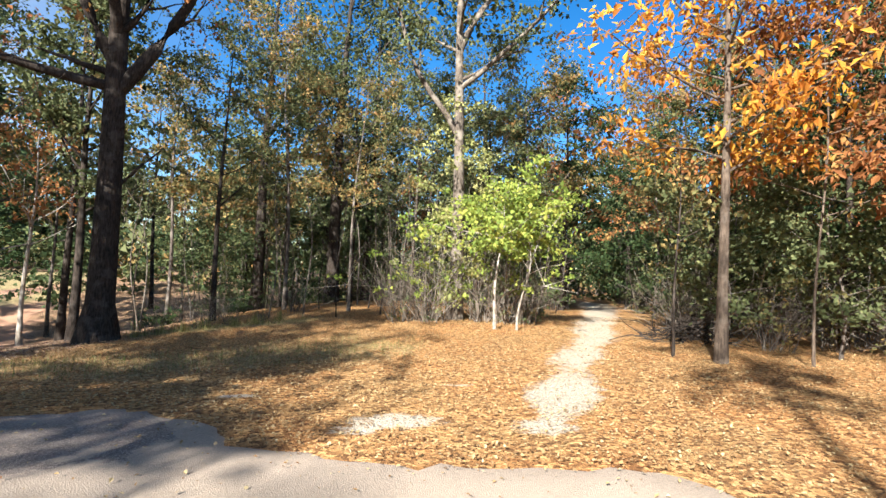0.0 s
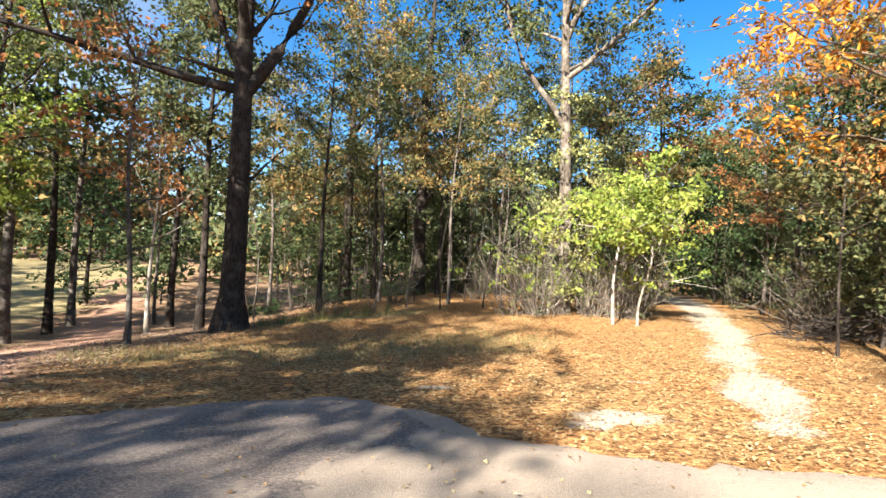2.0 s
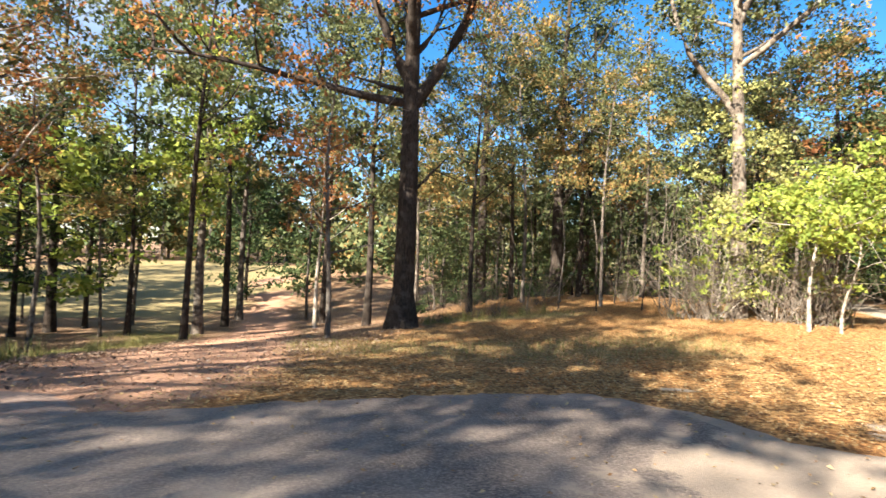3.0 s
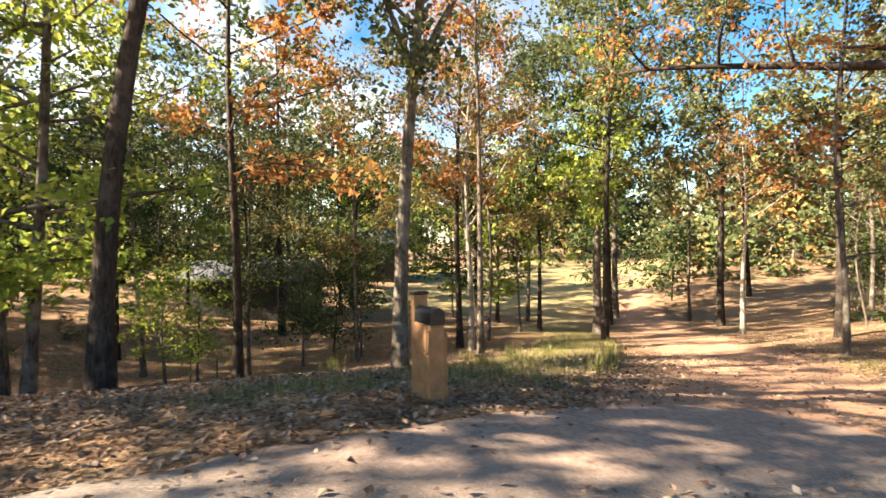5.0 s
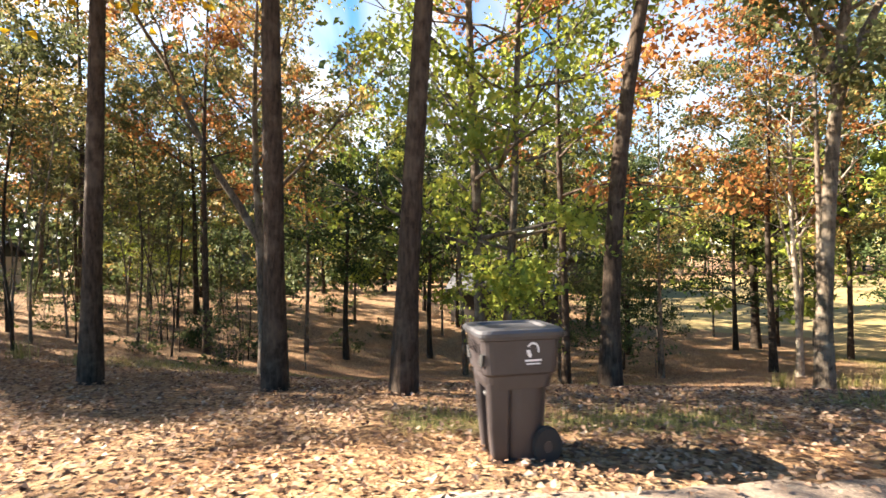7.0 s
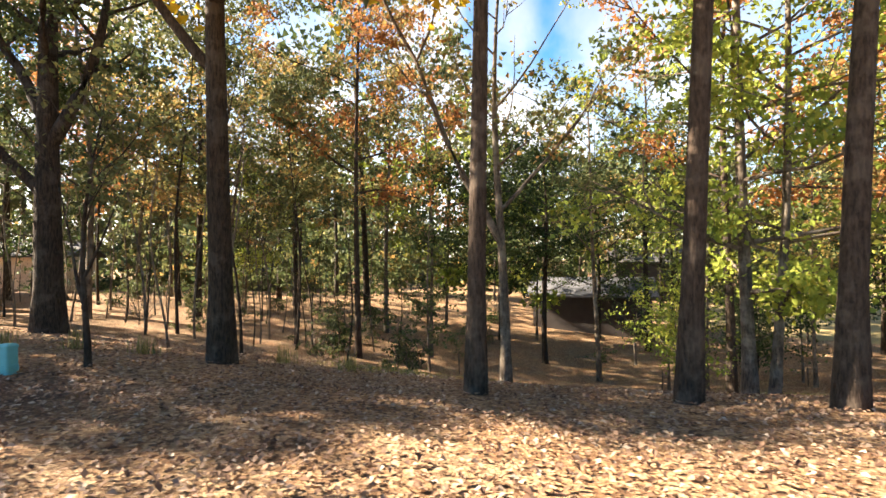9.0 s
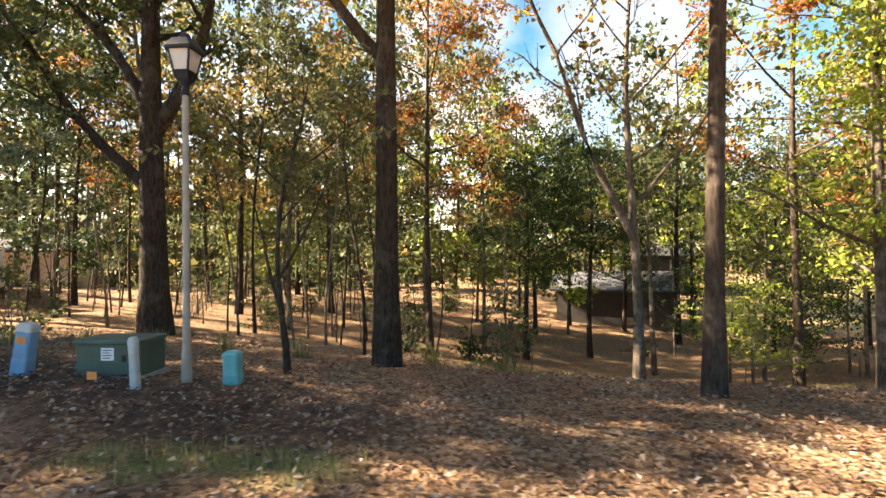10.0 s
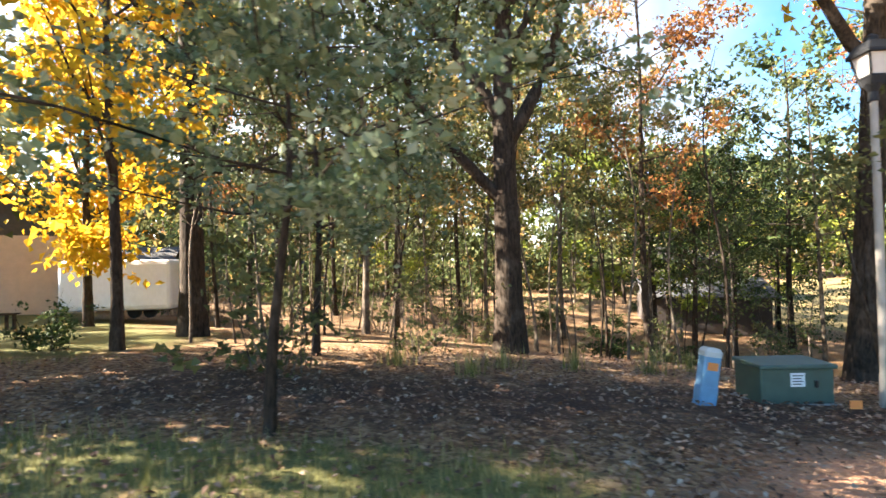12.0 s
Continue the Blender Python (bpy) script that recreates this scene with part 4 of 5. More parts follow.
# ---- underbrush ----
BRUSH = [
    ("leafy green shrub in the underbrush", 2.0, 0.9, 16, 800, 0.11, BARK_GREY, LEAF["green"]),
    ("tangle of pale bare twigs", 2.7, 0.9, 40, 160, 0.08, BARK_BUFF, LEAF["olive"]),
    ("olive brush of thin stems", 2.3, 0.9, 18, 650, 0.11, BARK_GREY, LEAF["olive"]),
    ("low dark evergreen bush", 1.5, 1.0, 12, 900, 0.11, BARK_DARK, LEAF["dark"]),
    ("tall yellowing climber-hung brush", 4.6, 0.8, 24, 1100, 0.11, BARK_PALE, LEAF["lime"]),
    ("tangled brown brush with withered leaves", 2.9, 0.9, 26, 420, 0.09, BARK_GREY, LEAF["mixed"]),
]
BMADE = {}


def brush(kind, x, y, rng, scale=1.0):
    label, h, w, stems, leaves, size, bk, lf = BRUSH[kind]
    if kind not in BMADE:
        BMADE[kind] = shrub_thing("shrub", label, (x, y), h, w, stems, leaves, size, bk, lf, 200 + kind, group="underbrush")
        return
    s = scale * rng.uniform(0.7, 1.3)
    copy_thing(BMADE[kind], pose(x, y, H(x, y), 0, 0, rng.uniform(0, 360)) @ Matrix.Diagonal((s, s, s, 1)))


rng = np.random.default_rng(4)
for dx, dy, k in ((-1.3, -0.4, 1), (-0.9, -1.0, 1), (1.0, -0.5, 1), (1.7, -1.2, 1), (-1.0, -0.5, 4), (1.1, -0.3, 4), (2.6, 0.4, 2), (2.3, -1.2, 1), (-2.0, -0.6, 1), (1.3, 0.9, 0)):
    brush(k, 2.05 + dx, 18.2 + dy, rng)
for x, y in ((-8.3, 17.6), (-7.2, 18.3), (-6.3, 18.8), (-5.2, 19.2)):
    brush(1, x, y, rng, 0.45)
rng = np.random.default_rng(56)
for x, y in scatter(rng, -13, 30, 19, 48, 1.7, 600, lambda x, y: not open_ground(x, y) and y > 19.5 + 0.1 * abs(x)):
    brush(int(rng.choice([0, 1, 2, 3], p=[0.06, 0.7, 0.14, 0.1] if y < 24 else [0.2, 0.2, 0.2, 0.4])), x, y, rng, 0.7 if y < 24 else 1.0)
rng = np.random.default_rng(57)
for x, y in scatter(rng, 7.6, 22, 6.5, 24, 1.15, 600, lambda x, y: along(TRAIL, x, y) > 2.6 and x > 7.6 + max(0, 9 - y) * 0.7):
    brush(int(rng.choice([0, 1, 2, 3, 5], p=[0.06, 0.46, 0.12, 0.06, 0.3])), x, y, rng)
rng = np.random.default_rng(58)
for x, y in scatter(rng, -58, -27, -33, -8, 3.0, 260, lambda x, y: not open_ground(x, y)):
    brush(int(rng.choice([0, 1, 2, 3], p=[0.35, 0.15, 0.3, 0.2])), x, y, rng)
rng = np.random.default_rng(59)
for x, y in scatter(rng, -64, -36, -6, 44, 4.5, 200, lambda x, y: not open_ground(x, y) and along(VIEW_LANE, x, y) > 2.5):
    brush(int(rng.choice([0, 2, 3])), x, y, rng)


# ---- things by the road ----
PLASTIC = plain("grey_brown_plastic", (0.04, 0.033, 0.034), 0.42, 0, 0.12, 5, 0.15)
LID = plain("dusty_grey_plastic", (0.05, 0.05, 0.056), 0.52, 0, 0.2, 4, 0.1)
RUBBER = plain("black_rubber", (0.018, 0.018, 0.018), 0.8)
WHITE = plain("white_print", (0.75, 0.73, 0.72), 0.5, 0, 0.1, 30)
POST_WOOD = plain("orange_brown_wood", (0.33, 0.16, 0.066), 0.75, 0, 0.3, 7, 0.4)
BLACK = plain("black_enamel", (0.014, 0.015, 0.018), 0.32, 0, 0.2)
MATT_BLACK = plain("matt_black_metal", (0.006, 0.007, 0.009), 0.75, 0, 0.2)
POLE = plain("pale_painted_pole", (0.3, 0.27, 0.23), 0.55, 0, 0.15, 5)
FROST = plain("frosted_glass", (0.5, 0.46, 0.42), 0.35, 0, 0.06, 8, 0.05)
BOX_GREEN = plain("dark_green_enamel", (0.05, 0.085, 0.065), 0.5, 0, 0.15, 3)
TEAL = plain("teal_plastic", (0.1, 0.36, 0.36), 0.5, 0, 0.12, 5)
BLUE = plain("faded_blue_plastic", (0.13, 0.28, 0.42), 0.5, 0, 0.15, 5)
GREY = plain("pale_grey_plastic", (0.45, 0.45, 0.42), 0.6, 0, 0.2, 6)
ORANGE = plain("orange_sticker", (0.75, 0.24, 0.06), 0.6)


def ring(bm, w, d, z, r, n=5, cx=0.0, cy=0.0):
    """A rounded rectangle of vertices."""
    vs = []
    for sx, sy, a0 in ((1, 1, 0), (-1, 1, 90), (-1, -1, 180), (1, -1, 270)):
        for k in range(n):
            a = radians(a0 + 90 * k / (n - 1))
            vs.append(bm.verts.new((cx + sx * (w / 2 - r) + r * math.cos(a), cy + sy * (d / 2 - r) + r * math.sin(a), z)))
    return vs


def loft(bm, rings, cap=True):
    for a, b in zip(rings, rings[1:]):
        for i in range(len(a)):
            j = (i + 1) % len(a)
            bm.faces.new((a[i], a[j], b[j], b[i]))
    if cap:
        bm.faces.new(rings[0][::-1])
        bm.faces.new(rings[-1])
    return bm


def waste_bin(x, y, turn):
    ob = tagged(new("waste_bin"), "large grey-brown wheeled plastic waste bin on the leafy verge", "waste bin")
    bm = bmesh.new()
    loft(bm, [ring(bm, 0.4, 0.5, 0.02, 0.17, 9, cx=0.06), ring(bm, 0.44, 0.53, 0.06, 0.19, 9, cx=0.06), ring(bm, 0.5, 0.62, 0.66, 0.22, 9, cx=0.07)])
    part("body", bm, PLASTIC, ob)
    bm = bmesh.new()
    loft(bm, [ring(bm, 0.66, 0.62, 0.6, 0.11, cx=-0.01), ring(bm, 0.69, 0.64, 0.66, 0.11, cx=-0.01), ring(bm, 0.71, 0.65, 0.7, 0.1), ring(bm, 0.76, 0.7, 0.72, 0.1),
              ring(bm, 0.8, 0.73, 0.97, 0.1), ring(bm, 0.84, 0.77, 0.98, 0.1), ring(bm, 0.84, 0.77, 1.02, 0.1)])
    part("collar", bm, PLASTIC, ob, "flared upper collar with ribbed front")
    bm = bmesh.new()
    loft(bm, [ring(bm, 0.88, 0.8, 1.005, 0.1), ring(bm, 0.89, 0.81, 1.03, 0.11), ring(bm, 0.85, 0.77, 1.052, 0.12), ring(bm, 0.62, 0.54, 1.06, 0.1), ring(bm, 0.58, 0.5, 1.04, 0.09)])
    part("lid", bm, LID, ob, "weathered grey lid with a sunken panel")
    bm = bmesh.new()
    cyl(bm, (0.47, -0.3, 1.0), (0.47, 0.3, 1.0), 0.018, 0.018)
    for s in (-0.28, 0.28):
        cyl(bm, (0.36, s, 0.97), (0.47, s, 1.0), 0.02, 0.02, 8)
    part("handle", bm, PLASTIC, ob)
    for s in (-1, 1):
        bm = bmesh.new()
        loft(bm, [ring(bm, 0.17, 0.13, 0.02, 0.035, cx=-0.2, cy=s * 0.185), ring(bm, 0.2, 0.15, 0.3, 0.04, cx=-0.215, cy=s * 0.2), ring(bm, 0.24, 0.16, 0.64, 0.05, cx=-0.22, cy=s * 0.225)])
        part("cheek", bm, PLASTIC, ob)
    # grip pockets: black plates stand in for the shade of the recesses
    for s in (-1, 1):
        bm = bmesh.new()
        a = [bm.verts.new((-0.4, s * y0, z0)) for y0, z0 in ((0.16, 0.78), (0.3, 0.78), (0.33, 0.87), (0.26, 0.87))]
        e = [bm.verts.new(v.co + Vector((0.03, 0, 0))) for v in a]
        loft(bm, [a, e])
        part("pocket_shade", bm, RUBBER, ob, "black plate drawn as the shade inside a grip pocket")
    bm = bmesh.new()
    cyl(bm, (-0.26, -0.2, 0.5), (-0.26, 0.2, 0.5), 0.016, 0.016)
    part("lift_bar", bm, plain("bare_steel", (0.5, 0.5, 0.5), 0.35, 0.9), ob, "bright steel lift bar")
    for s in (-0.3, 0.3):
        bm = bmesh.new()
        cyl(bm, (0.25, s - 0.035, 0.15), (0.25, s + 0.035, 0.15), 0.15, 0.15, 24)
        bmesh.ops.bevel(bm, geom=[e for e in bm.edges if e.calc_face_angle(0) > 1], offset=0.015, segments=2, affect="EDGES")
        w = part("wheel", bm, RUBBER, ob, "black rubber wheel")
        bm = bmesh.new()
        cyl(bm, (0.25, s - 0.04, 0.15), (0.25, s + 0.04, 0.15), 0.045, 0.05, 12)
        part("hub", bm, PLASTIC, w)
    bm = bmesh.new()
    cyl(bm, (0.25, -0.3, 0.15), (0.25, 0.3, 0.15), 0.014, 0.014, 8)
    part("axle", bm, RUBBER, ob)
    # printed mark: plain shapes
    for s in (-1, 1):
        bm = bmesh.new()
        for a0, a1, r0, r1 in ((-20, 150, 0.048, 0.066), (175, 250, 0.03, 0.066)):
            for k in range(6):
                p = [radians(a0 + (a1 - a0) * (k + q) / 6) for q in (0, 1)]
                vs = [(0.1 + r * math.cos(t), 0.895 + 0.95 * r * math.sin(t)) for t in p for r in (r0, r1)]
                bm.faces.new([bm.verts.new((vs[i][0], s * (0.352 + 0.06 * (vs[i][1] - 0.72) + 0.004), vs[i][1])) for i in (0, 1, 3, 2)])
        for u0, u1, z0, z1 in ((0.02, 0.19, 0.81, 0.825), (0.035, 0.175, 0.787, 0.797)):
            yy = s * (0.352 + 0.06 * (z0 - 0.72))
            box(bm, u0, u1, min(yy, yy + s * 0.005), max(yy, yy + s * 0.005), z0, z1)
        part("printed_mark", bm, WHITE, ob, "white printed mark")
    for k in range(5):
        bm = bmesh.new()
        box(bm, -0.405, -0.37, -0.22 + k * 0.1 - 0.008, -0.22 + k * 0.1 + 0.008, 0.86, 0.95)
        part("rib", bm, PLASTIC, ob)
    ob.matrix_world = pose(x, y, H(x, y) - 0.03, 0, 0, turn) @ Matrix.Diagonal((0.84, 0.78, 1.07, 1))
    return ob


waste_bin(-14.26, -6.7, 80)


def mailbox(x, y, turn):
    ob = tagged(new("mailbox"), "black mailbox set into a boxed orange-brown wooden stand", "mailbox")
    bm = bmesh.new()
    box(bm, -0.1, 0.1, -0.13, 0.02, -0.2, 0.8, 0.012)
    box(bm, -0.125, -0.1, -0.14, -0.05, -0.2, 0.76, 0.004)
    box(bm, 0.1, 0.125, -0.14, -0.05, -0.2, 0.76, 0.004)
    part("front_post", bm, POST_WOOD, ob, "squared sunlit wooden post")
    for sx in (-1, 1):
        bm = bmesh.new()
        a, b = sorted((sx * 0.07, sx * 0.1))
        for z0, z1 in ((-0.1, 0.19), (0.196, 0.49), (0.496, 0.79)):
            box(bm, a, b, 0.022, 0.43, z0, z1, 0.005)
        part("side_panel", bm, POST_WOOD, ob, "boarded wooden side panel")
    bm = bmesh.new()
    box(bm, -0.1, 0.1, 0.432, 0.56, -0.15, 1.1, 0.012)
    part("back_post", bm, POST_WOOD, ob, "taller wooden upright")
    bm = bmesh.new()
    box(bm, -0.115, 0.115, 0.415, 0.575, 1.1, 1.13, 0.008)
    part("post_cap", bm, BARK_BROWN, ob, "weathered cap board")
    bm = bmesh.new()
    box(bm, -0.098, 0.098, -0.1, 0.43, 0.79, 0.815, 0.004)
    part("shelf", bm, POST_WOOD, ob)
    n = 12
    prof = [(-0.095, 0), (0.095, 0)] + [(0.095 * math.cos(math.pi * k / n), 0.085 + 0.085 * math.sin(math.pi * k / n)) for k in range(n + 1)]
    bm = bmesh.new()
    loft(bm, [[bm.verts.new((px, yy, 0.817 + pz)) for px, pz in prof] for yy in (-0.12, 0.43)])
    b = part("box", bm, BLACK, ob, "black enamelled box with rounded top")
    bm = bmesh.new()
    loft(bm, [[bm.verts.new((px * 1.06, yy, 0.815 + pz * 1.05)) for px, pz in prof] for yy in (-0.145, -0.12)])
    part("door", bm, BLACK, b)
    bm = bmesh.new()
    box(bm, -0.02, 0.02, -0.165, -0.145, 0.93, 0.95, 0.004)
    part("door_pull", bm, BLACK, b)
    ob.matrix_world = pose(x, y, H(x, y), 0, 0, turn) @ Matrix.Diagonal((0.86, 0.66, 1, 1))
    return ob


mailbox(-12.35, -0.1, 78)


def street_lamp(x, y):
    ob = tagged(new("street_lamp"), "pale lamp post with black four-sided lantern, beside utility boxes", "street lamp")
    bm = bmesh.new()
    cyl(bm, (0, 0, -0.1), (0, 0, 3.95), 0.062, 0.05, 16)
    part("pole", bm, POLE, ob)
    bm = bmesh.new()
    cyl(bm, (0, 0, 0), (0, 0, 0.45), 0.085, 0.07, 16)
    part("base_collar", bm, POLE, ob)
    bm = bmesh.new()
    cyl(bm, (0, 0, 3.9), (0, 0, 4.02), 0.075, 0.06, 12)
    cyl(bm, (0, 0, 4.02), (0, 0, 4.12), 0.06, 0.12, 12)
    loft(bm, [ring(bm, 0.2, 0.2, 4.1, 0.02, 3), ring(bm, 0.25, 0.25, 4.21, 0.02, 3)])
    part("lantern_neck", bm, MATT_BLACK, ob, "flared black lantern base")
    bm = bmesh.new()
    loft(bm, [ring(bm, 0.2, 0.2, 4.13, 0.01, 3), ring(bm, 0.36, 0.36, 4.5, 0.01, 3)])
    part("pane", bm, FROST, ob, "frosted glass panes")
    bm = bmesh.new()
    loft(bm, [ring(bm, 0.27, 0.27, 4.2, 0.01, 3), ring(bm, 0.27, 0.27, 4.225, 0.01, 3)])
    for sx in (-1, 1):
        for sy in (-1, 1):
            cyl(bm, (sx * 0.1, sy * 0.1, 4.12), (sx * 0.18, sy * 0.18, 4.5), 0.02, 0.02, 6)
    part("lantern_frame", bm, MATT_BLACK, ob)
    bm = bmesh.new()
    loft(bm, [ring(bm, 0.46, 0.46, 4.49, 0.02, 3), ring(bm, 0.46, 0.46, 4.53, 0.02, 3), ring(bm, 0.3, 0.3, 4.65, 0.03, 3), ring(bm, 0.14, 0.14, 4.68, 0.03, 3), ring(bm, 0.14, 0.14, 4.73, 0.03, 3), ring(bm, 0.05, 0.05, 4.77, 0.015, 3)])
    part("lantern_roof", bm, MATT_BLACK, ob, "black metal roof with finial")
    ob.matrix_world = pose(x, y, H(x, y) - 0.02, 0, 0, 62) @ Matrix.Diagonal((0.86, 0.86, 1.03, 1))
    return ob


street_lamp(-22.45, -18.6)


def transformer_box(x, y, turn):
    ob = tagged(new("transformer_box"), "dark green metal utility transformer cabinet with a white notice", "utility box")
    bm = bmesh.new()
    box(bm, -0.66, 0.66, -0.36, 0.36, 0.02, 0.62, 0.03)
    part("cabinet", bm, BOX_GREEN, ob)
    bm = bmesh.new()
    box(bm, -0.7, 0.7, -0.41, 0.39, 0.6, 0.68, 0.025)
    part("hood", bm, BOX_GREEN, ob)
    bm = bmesh.new()
    box(bm, -0.72, 0.72, -0.42, 0.42, -0.08, 0.04, 0.01)
    part("plinth", bm, plain("weathered_concrete", (0.3, 0.28, 0.25), 0.9), ob, "grey concrete pad")
    bm = bmesh.new()
    box(bm, -0.13, 0.13, -0.368, -0.361, 0.32, 0.54)
    note = part("notice", bm, WHITE, ob, "white notice")
    bm = bmesh.new()
    for k in range(4):
        box(bm, -0.1, 0.09 - 0.03 * (k % 2), -0.372, -0.369, 0.49 - 0.045 * k, 0.505 - 0.045 * k)
    part("printed_line", bm, BLACK, note)
    bm = bmesh.new()
    box(bm, 0.3, 0.36, -0.39, -0.36, 0.3, 0.42, 0.008)
    part("latch", bm, BLACK, ob)
    ob.matrix_world = pose(x, y, H(x, y), 0, 0, turn) @ Matrix.Diagonal((0.72, 0.8, 0.8, 1))


transformer_box(-23.2, -19.5, 64)


def pedestal(name, label, x, y, w, d, h, mat, turn, tilt, mark=None):
    ob = tagged(new(name), label, "utility pedestal")
    bm = bmesh.new()
    loft(bm, [ring(bm, w * 1.05, d * 1.05, -0.08, 0.03, 4), ring(bm, w * 1.05, d * 1.05, h * 0.3, 0.03, 4), ring(bm, w, d, h * 0.32, 0.03, 4), ring(bm, w, d, h * 0.9, 0.03, 4), ring(bm, w * 0.8, d * 0.8, h, 0.03, 4)])
    b = part("cover", bm, mat, ob)
    bm = bmesh.new()
    loft(bm, [ring(bm, w * 1.06, d * 1.06, h * 0.86, 0.03, 4), ring(bm, w * 1.06, d * 1.06, h * 0.95, 0.03, 4), ring(bm, w * 0.8, d * 0.8, h * 1.02, 0.03, 4)])
    part("cap", bm, GREY if mark else mat, ob, "pale weathered cap" if mark else "")
    if mark:
        bm = bmesh.new()
        box(bm, -w * 0.3, w * 0.3, -d / 2 - 0.008, -d / 2 + 0.002, h * 0.62, h * 0.76)
        part("sticker", bm, mark, b, "orange sticker")
    ob.matrix_world = pose(x, y, H(x, y), 0, 0, turn) @ pose(0, 0, 0, 0, tilt, 0)


pedestal("utility_pedestal", "leaning faded blue utility pedestal with orange sticker", -23.45, -20.75, 0.22, 0.18, 0.7, BLUE, 66, 9, ORANGE)
pedestal("utility_pedestal", "short teal plastic utility pedestal", -22.2, -18.0, 0.21, 0.2, 0.45, TEAL, 246, 2)
pedestal("utility_pedestal", "slim pale grey marker post with dark cap", -22.1, -19.15, 0.1, 0.1, 0.66, GREY, 246, 3)


# ---- buildings beyond the trees ----
def house(name, label, x, y, turn, w, d, hw, hr, wall, roof, windows=3, frame_mat=None):
    ob = tagged(new(name), label, "house")
    bm = bmesh.new()
    box(bm, -w / 2, w / 2, -d / 2, d / 2, -0.6, hw)
    part("wall", bm, wall, ob)
    bm = bmesh.new()
    e = 0.5
    a = [bm.verts.new(p) for p in ((-w / 2 - e, -d / 2 - e, hw - 0.05), (w / 2 + e, -d / 2 - e, hw - 0.05), (w / 2 + e, 0, hw + hr), (-w / 2 - e, 0, hw + hr), (w / 2 + e, d / 2 + e, hw - 0.05), (-w / 2 - e, d / 2 + e, hw - 0.05))]
    b = [bm.verts.new(v.co + Vector((0, 0, 0.15))) for v in a]
    for f in ((0, 1, 2, 3), (3, 2, 4, 5)):
        bm.faces.new([b[i] for i in f])
        bm.faces.new([a[i] for i in f[::-1]])
    for i, j in ((0, 1), (1, 2), (2, 4), (4, 5), (5, 3), (3, 0)):
        bm.faces.new((a[i], a[j], b[j], b[i]))
    for s in (-1, 1):
        bm.faces.new([bm.verts.new(p) for p in ((s * w / 2, -d / 2, hw - 0.02), (s * w / 2, d / 2, hw - 0.02), (s * w / 2, 0, hw + hr - 0.05))])
    part("roof", bm, roof, ob)
    for k in range(windows):
        cx = -w / 2 + w * (k + 0.5) / windows
        bm = bmesh.new()
        box(bm, cx - 0.55, cx + 0.55, -d / 2 - 0.03, -d / 2 + 0.05, 0.9, 2.1)
        win = part("window", bm, frame_mat or WHITE, ob, "dark framed window" if frame_mat else "white framed window")
        bm = bmesh.new()
        box(bm, cx - 0.47, cx + 0.47, -d / 2 - 0.036, -d / 2 - 0.03, 0.98, 2.02)
        part("pane", bm, BLACK, win)
    ob.matrix_world = pose(x, y, H(x, y), 0, 0, turn)


DARK_WALL = plain("dark_board_wall", (0.05, 0.04, 0.035), 0.8, 0, 0.2, 2)
SHINGLE = plain("grey_shingle", (0.06, 0.055, 0.05), 0.85, 0, 0.2, 8, 0.4)
TAN = plain("tan_siding", (0.6, 0.44, 0.32), 0.75, 0, 0.08, 3)
PALE_ROOF = plain("weathered_grey_roof", (0.085, 0.085, 0.09), 0.7, 0, 0.2, 5, 0.3)
house("house", "low dark cabin with weathered grey roof beyond the hollow", -47.5, 11.6, 232, 9, 6, 2.8, 1.3, DARK_WALL, PALE_ROOF, frame_mat=SHINGLE)
house("house", "dark house among the trees by the field", -64, 33, 240, 9, 7, 4.6, 2.0, DARK_WALL, SHINGLE, frame_mat=SHINGLE)
house("house", "grey low building far among the trees", -80, -12.7, 265, 7, 6, 2.4, 1.8, DARK_WALL, SHINGLE, 2)
house("house", "tan house at the edge of a lawn", -48.5, -36, 20, 10, 7, 3.2, 1.8, TAN, SHINGLE)
house("house", "tan bungalow behind the parked trailer", -63, -32, 262, 6, 5, 2.8, 1.2, TAN, SHINGLE, 1)


def camper(x, y, turn):
    ob = tagged(new("camper_trailer"), "white camper trailer with a teal stripe, parked by the lawn", "trailer")
    bm = bmesh.new()
    box(bm, -2.6, 2.6, -1.1, 1.1, 0.5, 2.4, 0.18)
    part("body", bm, plain("white_panel", (0.7, 0.72, 0.78), 0.4, 0, 0.06), ob)
    bm = bmesh.new()
    box(bm, -2.55, 2.55, -1.12, -1.09, 0.75, 1.05)
    part("stripe", bm, TEAL, ob, "teal stripe")
    for cx in (-1.2, 0.6):
        bm = bmesh.new()
        box(bm, cx - 0.4, cx + 0.4, -1.12, -1.09, 1.4, 1.95)
        part("window", bm, BLACK, ob)
    for cx in (-0.4, 0.4):
        bm = bmesh.new()
        cyl(bm, (cx, -1.1, 0.33), (cx, -0.9, 0.33), 0.33, 0.33, 20)
        part("wheel", bm, RUBBER, ob)
    bm = bmesh.new()
    box(bm, 2.5, 3.5, -0.06, 0.06, 0.45, 0.55)
    part("tow_bar", bm, BLACK, ob)
    ob.matrix_world = pose(x, y, H(x, y), 0, 0, turn) @ Matrix.Diagonal((0.72, 1, 0.95, 1))


camper(-40.8, -29.2, 252)


